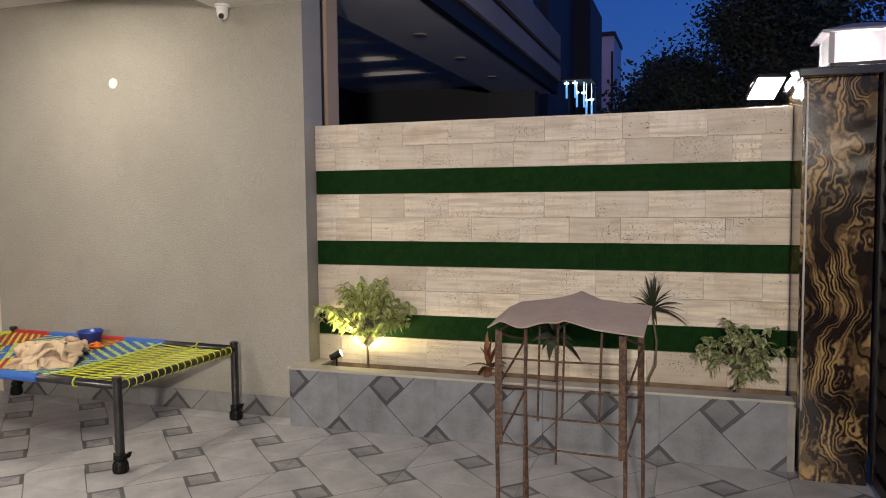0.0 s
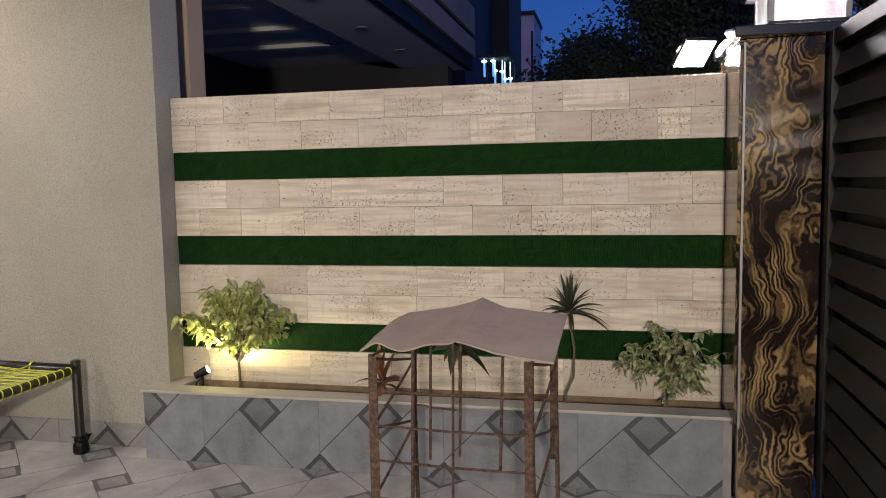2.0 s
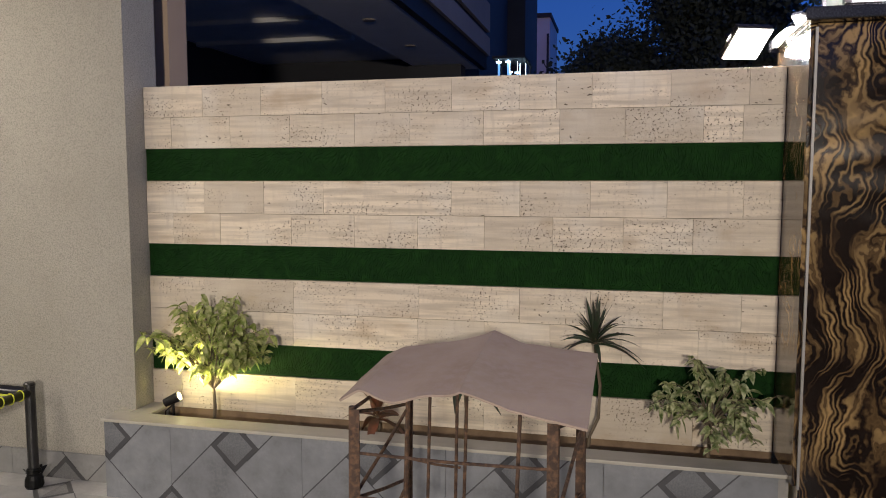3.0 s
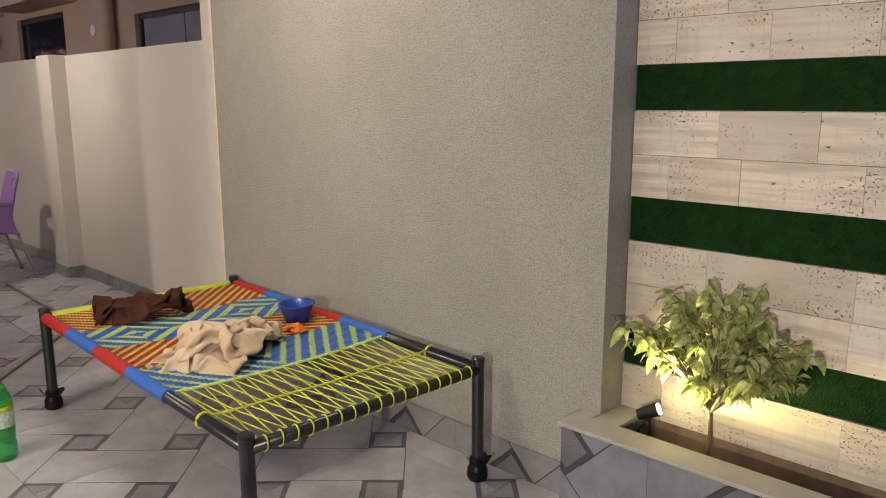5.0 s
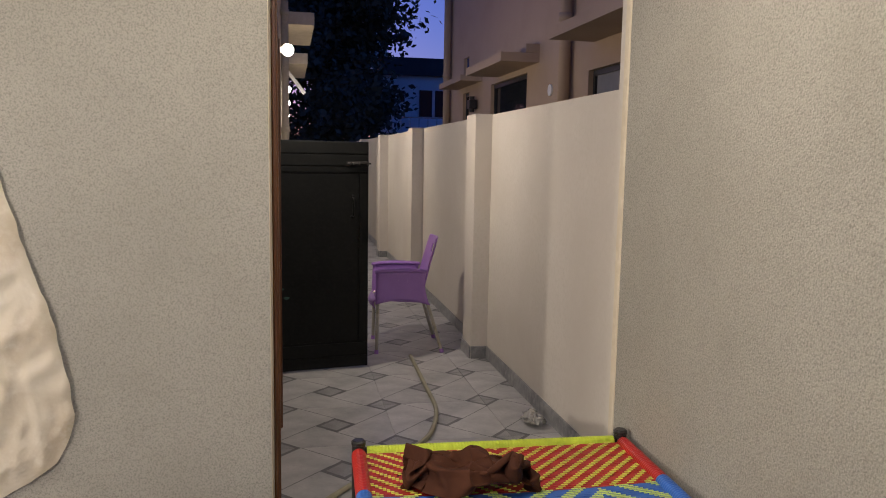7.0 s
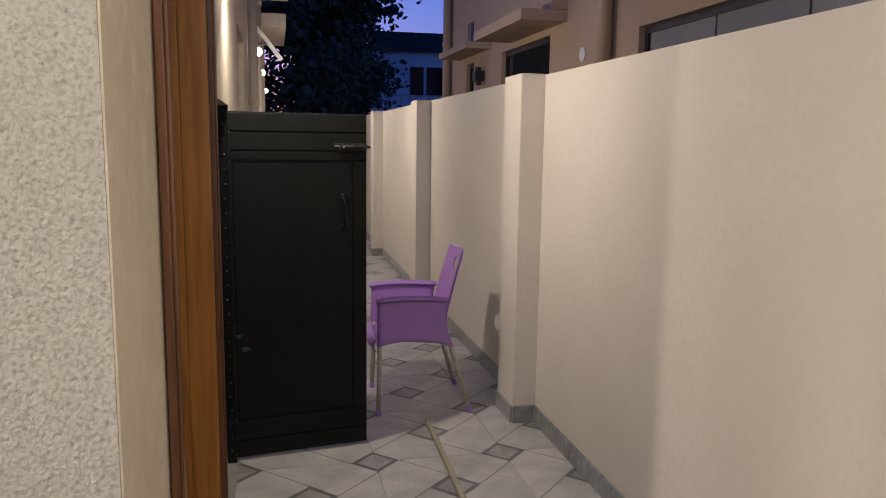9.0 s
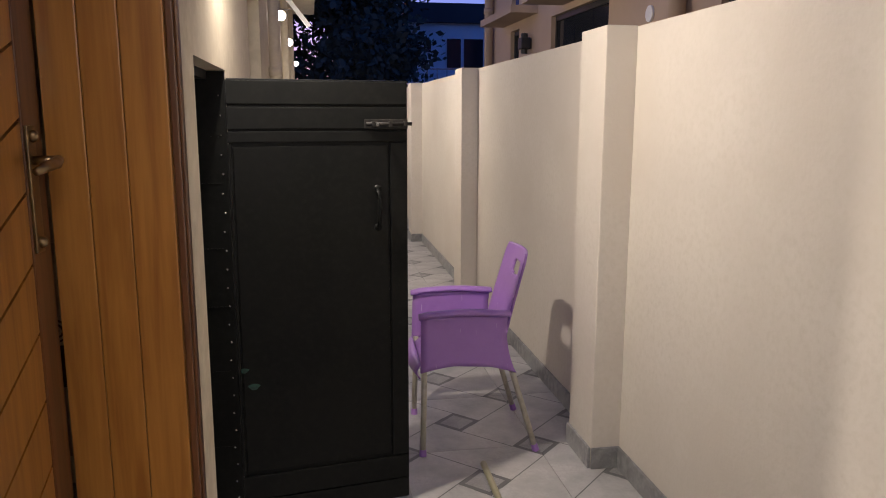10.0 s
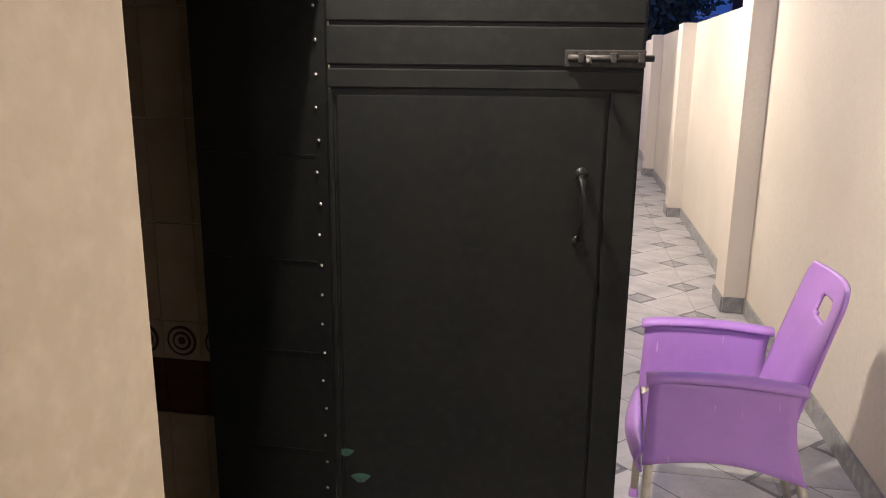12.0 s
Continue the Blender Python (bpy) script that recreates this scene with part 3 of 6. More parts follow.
for y in (7.1, 8.4, 9.8):
    bm = bmesh.new()
    rod(bm, (-2.17, y, 2.95), (-2.17, y, 2.9605), 0.06, 16)
    part("recessed_light", bm, M_FASCIA, cp)
tower = holder("dark_tower", pose(0, 0, 0), "dark tall building beyond the neighbour's house", "building")
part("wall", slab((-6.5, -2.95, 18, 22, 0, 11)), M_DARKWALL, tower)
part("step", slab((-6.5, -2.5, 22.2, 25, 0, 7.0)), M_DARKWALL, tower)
far = holder("white_building", pose(0, 0, 0), "plain white flat-roofed building in the distance", "building")
part("wall", slab((-4.3, -2.6, 30, 33, 0, 7.4)), M_FARWALL, far)
part("roof_edge", slab((-4.4, -2.55, 29.9, 33.1, 7.402, 7.55)), M_DARKWALL, far)
part("pipe", slab((-2.7, -2.62, 29.86, 29.9, 3, 6.8)), M_DARKWALL, far)

# lit market canopy far off: rows of cold white lamp heads
led = holder("lit_canopy", pose(0, 0, 0), "row of cold blue-white lights under a canopy", "lights")
part("canopy", slab((-2.46, -1.80, 16.8, 17.9, 3.90, 3.95)), M_DARKWALL, led)
for x in (-2.44, -1.84):
    part("canopy_post", slab((x, x + 0.03, 17.8, 17.85, -0.06, 3.899)), M_DARKWALL, led)
M_LEDGLOW = glow("blue_wall_glow", (0.10, 0.42, 1.0), 0.9)
M_LEDH = glow("cold_led_head", (0.55, 0.80, 1.0), 3.5)
for k, (x, z) in enumerate(((-2.51, 3.83), (-2.33, 3.84), (-2.33, 3.67), (-2.18, 3.66), (-2.16, 3.53), (-2.05, 3.54))):
    x += 0.16
    y = 16.95 + 0.3 * (k // 2) + 0.05 * (k % 2)
    bm = bmesh.new()
    rod(bm, (x, y, z), (x, y, z + 0.03), 0.055, 12)
    rod(bm, (x, y, z + 0.03), (x, y, 3.899), 0.008, 6)
    head_part = part("lamp_head", bm, M_LEDH, led)
    # glowing bar imitates the blue light that the head throws on the wall
    bm = bmesh.new()
    rod(bm, (x, y + 0.03, z - 0.30), (x, y + 0.03, z - 0.002), 0.022, 8)
    part("glow_bar", bm, M_LEDGLOW, led)
# far house at the end of the passage
fh = holder("far_house", pose(0, 0, 0), "pale two-storey house with a dark roof band", "house")
part("wall", slab((-42, -40, 8.0, 13.5, 0, 5.6)), M_FARWALL, fh)
part("roof_band", slab((-42.2, -39.7, 7.9, 13.7, 5.602, 6.45)), M_DARKWALL, fh)
part("upper_block", slab((-43.5, -41.0, 7.2, 8.4, 6.46, 8.8)), M_FARWALL, fh)
part("upper_roof", slab((-43.7, -40.8, 7.0, 8.55, 8.802, 9.05)), M_DARKWALL, fh)
for y0, y1, z0, z1 in ((8.85, 9.15, 4.3, 4.85), (9.9, 10.55, 3.6, 4.9), (10.7, 11.6, 3.6, 4.9)):
    part("window", slab((-39.998, -39.95, y0, y1, z0, z1)), M_GLASSD, fh)
bm = bmesh.new()
for k in range(9):
    rod(bm, (-39.4, 8.0 + 0.45 * k, 2.9), (-39.4, 8.0 + 0.45 * k, 3.5), 0.02, 6)
box(bm, -39.43, -39.37, 8.0, 11.6, 3.48, 3.53)
part("balcony_rail", bm, M_STEEL, fh)
part("balcony", slab((-39.998, -39.3, 8.0, 11.7, 2.75, 2.9)), M_FARWALL, fh)
bm = bmesh.new()
rod(bm, (-40.9, 8.75, 7.5), (-40.4, 9.3, 7.6), 0.22, 12)
part("water_tank", bm, M_DARKWALL, fh)
structure("lane_wall", slab((-38.2, -38, 2.5, 14, 0, 2.3)), M_DARKWALL, "dark wall across the lane", "wall")

# ---- stone slabs and turf of the garden wall ----
stone = holder("stone_cladding", pose(0, 0, 0), "pitted travertine slabs in courses between turf bands", "wall cladding", kind="structure")
rng = random.Random(5)
COURSES = (          # bottom, top, joints
    (1.778, 1.922, (-1.786, -1.486, -1.183, -0.882, -0.578, -0.28, -0.125, 0.023, 0.338, 0.64)),
    (1.630, 1.775, (-1.956, -1.646, -1.343, -1.027, -0.768, -0.437, -0.11, 0.16, 0.469, 0.62)),
    (1.322, 1.472, (-1.791, -1.48, -1.182, -0.58, -0.276, 0.022, 0.334, 0.631)),
    (1.172, 1.319, (-1.96, -1.709, -1.344, -1.034, -0.735, -0.432, -0.133, 0.161, 0.44)),
    (0.856, 1.010, (-1.80, -1.339, -0.729, -0.274, 0.03, 0.329, 0.637)),
    (0.700, 0.853, (-1.66, -1.344, -0.735, -0.43, -0.14, 0.165, 0.473)),
    (0.362, 0.545, (-1.94, -1.339, -0.88, -0.43, 0.02, 0.46)))
for z0, z1, joints in COURSES:
    ends = [CORNER_X + 0.004, *joints, STONE_R]
    for a, b in zip(ends, ends[1:]):
        bm = bmesh.new()
        box(bm, -(b - a) / 2 + 0.0004, (b - a) / 2 - 0.0004, 0, 0.020, -(z1 - z0) / 2 - 0.0008, (z1 - z0) / 2 + 0.0008)
        bmesh.ops.bevel(bm, geom=bm.edges[:], offset=0.0005, segments=1, affect="EDGES")
        piece("slab", mesh_of("slab", bm, M_TRAV), stone, Matrix.Translation(((a + b) / 2, STONE_Y + rng.uniform(-0.001, 0.001), (z0 + z1) / 2)))
part("coping", slab((CORNER_X + 0.004, STONE_R, STONE_Y + 0.003, 5.062, 1.9065, 1.925), bevel=0.003), M_TRAV, stone)
for z0, z1 in ((1.476, 1.627), (1.013, 1.169), (0.548, 0.697)):
    gr = random.Random(int(z0 * 100))
    vs, fs = [], []
    for k in range(9000):
        x, z = gr.uniform(CORNER_X + 0.006, STONE_R - 0.004), gr.uniform(z0 + 0.003, z1)
        a = gr.uniform(0, 6.28)
        l = gr.uniform(0.009, 0.016)
        dx, dz, w = math.cos(a) * 0.006, -abs(math.sin(a)) * 0.007, 0.0012
        i = len(vs)
        vs += [(x - w, STONE_Y + 0.008, z), (x + w, STONE_Y + 0.008, z), (x + dx, STONE_Y + 0.008 - l, z + dz)]
        fs.append((i, i + 1, i + 2))
    me = bpy.data.meshes.new("turf_blades")
    me.from_pydata(vs, [], fs)
    me.materials.append(M_TURF)
    band = part("turf_band", slab((CORNER_X + 0.004, STONE_R, STONE_Y + 0.008, STONE_Y + 0.021, z0, z1)), M_TURF, stone, "dark green artificial turf strip")
    ob = new("turf_blades", me)
    ob.parent = band
    tagged(ob, kind="stuff")


# ---- string cot and what lies on it ----
M_PIPE = mat("black_pipe_paint", (0.012, 0.012, 0.012), rough=0.28, vary=(0.03, 0.028, 0.026), scale=14, bump=0.05)
M_RED = mat("red_plastic_strap", (0.42, 0.022, 0.016), rough=0.4, vary=(0.33, 0.015, 0.012), scale=20)
M_BLUE = mat("blue_plastic_strap", (0.035, 0.13, 0.46), rough=0.4, vary=(0.025, 0.10, 0.36), scale=20)
M_LIME = mat("lime_plastic_strap", (0.50, 0.60, 0.04), rough=0.45, vary=(0.42, 0.52, 0.03), scale=20)
M_PALE = mat("pale_yellow_strap", (0.70, 0.70, 0.10), rough=0.45, vary=(0.58, 0.58, 0.10), scale=20)
M_PALEG = mat("pale_green_strap", (0.58, 0.72, 0.20), rough=0.45, vary=(0.48, 0.62, 0.18), scale=20)
M_ROPE = mat("lime_nylon_rope", (0.62, 0.66, 0.05), rough=0.5, vary=(0.5, 0.55, 0.04), scale=40)
COT_L, COT_W, COT_Z, JOIN = 0.985, 0.508, 0.470, 0.415
cot = holder("string_cot", pose(-3.592, 4.107, 0, 0, 0, -2.5), "charpai cot with red and blue strap weave and lime rope", "cot")
ROLLS = 0.346
for sy in (-1, 1):
    bm = bmesh.new()
    rod(bm, (-COT_L, sy * COT_W, COT_Z), (COT_L, sy * COT_W, COT_Z), 0.022, 16)
    rail = part("side_rail", bm, M_PIPE, cot, smooth=True)
    for k in range(4):
        a = -COT_L + 0.03 + ROLLS * k
        bm = pipe(bmesh.new(), [(a + ROLLS * q / 56, sy * COT_W, COT_Z) for q in range(57)], [0.0262 + 0.0012 * (q % 2) for q in range(57)], 14)
        part("strap_wrap", bm, (M_RED, M_BLUE)[k % 2], rail, ("red strap wound round the rail", "blue strap wound round the rail")[k % 2])
for sx in (-1, 1):
    bm = bmesh.new()
    rod(bm, (sx * COT_L, -COT_W, COT_Z - 0.004), (sx * COT_L, COT_W, COT_Z - 0.004), 0.022, 16)
    rail = part("end_rail", bm, M_PIPE, cot, smooth=True)
    if sx < 0:
        span = 2 * COT_W - 0.06
        bm = pipe(bmesh.new(), [(sx * COT_L, -COT_W + 0.03 + span * q / 160, COT_Z - 0.004) for q in range(161)], [0.0252 + 0.0012 * (q % 2) for q in range(161)], 14)
        part("strap_wrap", bm, M_LIME, rail, "lime strap wound round the rail")
for sx in (-1, 1):
    for sy in (-1, 1):
        bm = bmesh.new()
        x, y = sx * COT_L, sy * COT_W
        lathe(bm, [(0.020, 0.02), (0.0245, 0.03), (0.0245, 0.50), (0.027, 0.502), (0.027, 0.512), (0.020, 0.518)], 16, Matrix.Translation((x, y, 0)))
        leg = part("leg", bm, M_PIPE, cot, smooth=False)
        bm = bmesh.new()
        lathe(bm, [(0.038, 0.0), (0.043, 0.012), (0.041, 0.045), (0.034, 0.062), (0.028, 0.07)], 16, Matrix.Translation((x, y, 0)))
        r = random.Random(sx * 3 + sy)
        for k in range(5):       # knotted plastic wrapped round the foot
            a = r.uniform(0, 6.28)
            c = Vector((x + 0.036 * math.cos(a), y + 0.036 * math.sin(a), 0.065 + r.uniform(0, 0.03)))
            b0 = [bm.verts.new(c + Vector((r.uniform(-.02, .02), r.uniform(-.02, .02), r.uniform(-.02, .02)))) for _ in range(3)]
            b0.append(bm.verts.new(c + Vector((0.026 * math.cos(a), 0.026 * math.sin(a), 0.022))))
            for f in ((0, 1, 2), (0, 1, 3), (1, 2, 3), (0, 2, 3)):
                bm.faces.new([b0[i] for i in f])
        lathe(bm, [(0.0255, 0.064), (0.036, 0.075), (0.033, 0.09), (0.0255, 0.098)], 14, Matrix.Translation((x, y, 0)))
        part("foot_wrap", bm, M_BLACK, leg, "black plastic tied round the foot")

# weave: straps across, lighter straps along showing in a twill of zigzags
vs, fs, mi = [], [], []
STEP = 0.0118
nx, ny = int((COT_L - 0.03 + JOIN) / STEP), int((2 * COT_W - 0.05) / 0.0125)
X0, Y0 = -COT_L + 0.03, -COT_W + 0.025


def sag(x, y):
    return COT_Z + 0.006 - 0.022 * (1 - (y / COT_W) ** 2) * (1 - (x / COT_L) ** 2)


def quad(x0, x1, y0, y1, dz, m):
    i = len(vs)
    vs.extend([(x0, y0, sag(x0, y0) + dz), (x1, y0, sag(x1, y0) + dz), (x1, y1, sag(x1, y1) + dz), (x0, y1, sag(x0, y1) + dz)])
    fs.append((i, i + 1, i + 2, i + 3))
    mi.append(m)


for i in range(nx):
    x = X0 + STEP * i
    zone = min(3, int((x - X0) / ROLLS))
    for j in range(ny):
        y = Y0 + 0.0125 * j
        if j % 3 == 0:
            quad(x + 0.0006, x + STEP - 0.0006, y, y + 0.0375, 0.001 * math.sin(j * 2.1 + i), zone % 2)
        # pattern: diagonal stripes that turn at the middle, in blocks
        k = abs(j - ny // 2)
        if zone in (0, 2):
            on = (i + k * (1 if zone == 0 else -1)) % 5 < 2
        else:
            d = i + k if ((i // 15) % 2 == 0) == (k < 22) else i - k
            on = d % 9 < 4 if zone == 1 else int(i + 1.7 * k) % 10 < 4
        if on:
            quad(x + 0.0028, x + STEP - 0.0028, y + 0.0008, y + 0.0118, 0.0035, 2 if zone % 2 == 0 else 3)
me = bpy.data.meshes.new("weave")
me.from_pydata(vs, [], fs)
for m in (M_RED, M_BLUE, M_PALE, M_PALEG):
    me.materials.append(m)
for p, k in zip(me.polygons, mi):
    p.material_index = k
weave = new("weave", me)
weave.parent = cot
tagged(weave, "red and blue straps woven in zigzags", kind="stuff")
md = weave.modifiers.new("thick", "SOLIDIFY")
md.thickness = 0.0018

bm = bmesh.new()
n = 17
x0, x1 = JOIN + 0.004, COT_L - 0.03
pipe(bm, [(JOIN, -COT_W + 0.03 + (2 * COT_W - 0.06) * q / 10, sag(JOIN, -COT_W + 0.03 + (2 * COT_W - 0.06) * q / 10) + 0.003) for q in range(11)], 0.006, 8)
part("cross_rope", bm, M_PALEG, cot)
for k in range(n):
    y = -COT_W + 0.06 + (2 * COT_W - 0.12) * k / (n - 1)
    d = (2 * COT_W - 0.12) / (n - 1)
    bm = bmesh.new()
    for yy in (y - d * 1.45, y + d * 1.45):
        yy = max(-COT_W + 0.05, min(COT_W - 0.05, yy))
        pipe(bm, [(x0, yy, sag(x0, yy) + 0.003), ((x0 + x1) / 2, (y + yy) / 2, sag(0.6, 0) - 0.002 + (0.004 if yy > y else -0.001)), (x1, y, COT_Z - 0.004), ], 0.0028, 6)
    # loop over the end rail
    pts = [(COT_L + 0.0255 * math.cos(a), y + 0.006 * math.sin(a * 0.5), COT_Z - 0.004 + 0.0255 * math.sin(a)) for a in [math.pi * (1.0 - q / 8 * 1.6) for q in range(9)]]
    pipe(bm, [(x1, y, COT_Z - 0.004)] + pts, 0.003, 6)
    part("lime_rope", bm, M_ROPE, cot, smooth=True)
bm = bmesh.new()
pipe(bm, [(0.70 + 0.004 * math.sin(q), -COT_W + (2 * COT_W) * q / 16, sag(0.7, -COT_W + 2 * COT_W * q / 16) + 0.004) for q in range(17)], 0.0042, 7)
for sy in (-1, 1):
    pipe(bm, [(0.70 + 0.003 * math.sin(a), sy * COT_W + 0.0265 * math.cos(a), COT_Z + 0.0265 * math.sin(a)) for a in [q * math.pi / 6 for q in range(13)]], 0.005, 7)
part("tie_rope", bm, M_ROPE, cot, smooth=True)


def crumple(name, length, width, height, seed, material, label, category, m):
    """A sheet of cloth gathered, dropped and left to settle over a low mound, so that it buckles into folds."""
    rs = np.random.RandomState(int(seed * 10))
    off = seed * 3.7
    n = 62 if length > 0.3 else 44
    size = max(length, width)
    gather = 0.56
    du, dv = length / gather / n, width / gather / n
    I, J = np.meshgrid(np.arange(n + 1), np.arange(n + 1), indexing="ij")
    P = np.zeros((n + 1, n + 1, 3))
    u, v = I / n * 2 - 1, J / n * 2 - 1
    bulge = 1 + 0.16 * np.sin(2.3 * v + off) * u + 0.12 * np.sin(3.1 * u + 2 * off)
    P[..., 0], P[..., 1] = u * length / 2 * bulge, v * width / 2 * (1 + 0.15 * np.sin(2.7 * u + off * 2))
    for k in range(10):
        f, g, ph = rs.uniform(-9, 9), rs.uniform(-9, 9), rs.uniform(0, 6.28)
        wave = np.sin(f * u + g * v + ph)
        P[..., 2] += height * 0.16 * wave
        P[..., 0] += size * 0.012 * np.cos(g * u - f * v + ph)
        P[..., 1] += size * 0.012 * wave
    P += rs.normal(0, size * 0.002, P.shape)
    P[..., 2] += height * 0.8
    V = np.zeros_like(P)
    dia = math.hypot(du, dv)
    full = slice(None)
    links = []
    for st in (0, 1):
        links += [((slice(st, n, 2), full), (slice(st + 1, n + 1, 2), full), du, 1.0), ((full, slice(st, n, 2)), (full, slice(st + 1, n + 1, 2)), dv, 1.0)]
        links += [((slice(st, n, 2), slice(0, n)), (slice(st + 1, n + 1, 2), slice(1, n + 1)), dia, 0.5), ((slice(st, n, 2), slice(1, n + 1)), (slice(st + 1, n + 1, 2), slice(0, n)), dia, 0.5)]
    for st in range(3):
        links += [((slice(st, n - 2, 6), full), (slice(st + 3, n + 1, 6), full), 3 * du, 0.12), ((full, slice(st, n - 2, 6)), (full, slice(st + 3, n + 1, 6)), 3 * dv, 0.12)]
    for step in range(70):
        V[..., 2] -= 9.8 * 0.006
        V *= 0.93
        Q = P + V * 0.006
        for it in range(7):
            for a, b, rest, k in links:
                A, B = Q[a], Q[b]
                cnt = (min(A.shape[0], B.shape[0]), min(A.shape[1], B.shape[1]))
                d = B[:cnt[0], :cnt[1]] - A[:cnt[0], :cnt[1]]
                ln = np.sqrt((d * d).sum(-1, keepdims=True)) + 1e-9
                c = d * (0.5 * k * (ln - rest) / ln)
                A[:cnt[0], :cnt[1]] += c
                B[:cnt[0], :cnt[1]] -= c
            rr = (Q[..., 0] / (length * 0.5)) ** 2 + (Q[..., 1] / (width * 0.5)) ** 2
            low = 0.004 + height * 0.55 * np.clip(1 - rr, 0, 1) * (0.75 + 0.35 * np.sin(Q[..., 0] * 14 / size + off) * np.cos(Q[..., 1] * 11 / size))
            hit_floor = Q[..., 2] < low
            Q[..., 2] = np.where(hit_floor, low, Q[..., 2])
        V = (Q - P) / 0.006
        V[hit_floor] *= 0.25
        P = Q
    verts = [tuple(float(c) for c in P[a, b]) for a in range(n + 1) for b in range(n + 1)]
    faces = [(a * (n + 1) + b, (a + 1) * (n + 1) + b, (a + 1) * (n + 1) + b + 1, a * (n + 1) + b + 1) for a in range(n) for b in range(n)]
    me = bpy.data.meshes.new(name)
    me.from_pydata(verts, [], faces)
    me.materials.append(material)
    for p in me.polygons:
        p.use_smooth = True
    ob = tagged(new(name, me), label, category)
    md = ob.modifiers.new("thick", "SOLIDIFY")
    md.thickness, md.offset = 0.002, 1.0
    md = ob.modifiers.new("soft", "SUBSURF")
    md.levels = md.render_levels = 1
    ob.matrix_world = m
    return ob


M_TAN = mat("tan_cotton", (0.58, 0.45, 0.30), rough=0.9, vary=(0.50, 0.38, 0.24), scale=8, bump=0.3, bscale=400, bdist=0.001, spec=0.2)
M_BROWN = mat("brown_cotton", (0.070, 0.024, 0.011), rough=0.85, vary=(0.045, 0.015, 0.008), scale=8, bump=0.3, bscale=400, bdist=0.001, spec=0.2)
M_ORANGE = mat("orange_cloth", (0.75, 0.19, 0.012), rough=0.8, vary=(0.6, 0.13, 0.01), scale=20)
crumple("tan_cloth", 0.42, 0.54, 0.22, 3.0, M_TAN, "crumpled tan cotton cloth heaped on the cot", "cloth", pose(-3.51, 4.00, 0.458, 0, 0, 28))
crumple("brown_cloth", 0.28, 0.42, 0.24, 8.0, M_BROWN, "crumpled dark brown cloth lying on the cot", "cloth", pose(-4.25, 3.965, 0.462, 0, 0, -20))
crumple("orange_cloth", 0.10, 0.075, 0.06, 5.0, M_ORANGE, "small crumpled orange cloth on the cot", "cloth", pose(-3.53, 4.37, 0.470, 0, 0, 20))
bm = bmesh.new()
lathe(bm, [(0.052, 0.0), (0.055, 0.002), (0.066, 0.03), (0.082, 0.082), (0.088, 0.086), (0.088, 0.090), (0.080, 0.089), (0.064, 0.032), (0.050, 0.008), (0.002, 0.006)], 36)
bowl = thing("bowl", bm, mat("blue_plastic", (0.012, 0.055, 0.30), rough=0.3, vary=(0.01, 0.04, 0.22), scale=15), "deep blue plastic bowl on the cot weave", "bowl", smooth=True)
bowl.matrix_world = pose(-3.66, 4.47, 0.468, 2, 1, 0)


# ---- wooden door in the passage wall ----
door = holder("door_1", pose(0, 0, 0), "closed varnished wooden door set deep in a planked frame", "door", kind="structure")
LEAF_Y = 3.098
for k in range(3):
    y0, y1 = LEAF_Y + 0.0757 * k + 0.0004, LEAF_Y + 0.0757 * (k + 1) - 0.0006
    part("jamb_plank", slab((DX0 + 0.001, DX0 + 0.026, y0, y1 if k < 2 else HOUSE_Y + 0.004, 0, DZ - 0.02), bevel=0.003), M_WOOD, door, "golden varnished jamb plank")
part("jamb_near", slab((DX1 - 0.026, DX1 - 0.001, LEAF_Y, HOUSE_Y + 0.004, 0, DZ - 0.02), bevel=0.003), M_WOOD, door)
part("head_jamb", slab((DX0 + 0.027, DX1 - 0.027, LEAF_Y, HOUSE_Y + 0.004, DZ - 0.046, DZ - 0.02), bevel=0.003), M_WOOD, door)
for x0, x1 in ((DX0 - 0.036, DX0 + 0.012), (DX1 - 0.012, DX1 + 0.030)):
    bm = slab((x0, x1, HOUSE_Y + 0.005, HOUSE_Y + 0.020, 0, DZ + 0.03), (x0 + 0.01, x1 - 0.01, HOUSE_Y + 0.020, HOUSE_Y + 0.027, 0, DZ + 0.02))
    part("architrave", bevelled(bm, 0.003), M_WOODD, door, "dark moulded architrave")
part("architrave_head", slab((DX0 - 0.036, DX1 + 0.030, HOUSE_Y + 0.005, HOUSE_Y + 0.020, DZ + 0.0305, DZ + 0.075), bevel=0.003), M_WOODD, door)
leaf = part("door_leaf", slab((DX0 + 0.027, DX1 - 0.027, LEAF_Y - 0.045, LEAF_Y - 0.018, 0.01, DZ - 0.05)), M_WOODD, door)
for x0, x1 in ((DX0 + 0.028, DX0 + 0.125), (DX1 - 0.125, DX1 - 0.028)):
    part("stile", slab((x0, x1, LEAF_Y - 0.0175, LEAF_Y - 0.004, 0.01, DZ - 0.05), bevel=0.003), M_WOODD, leaf)
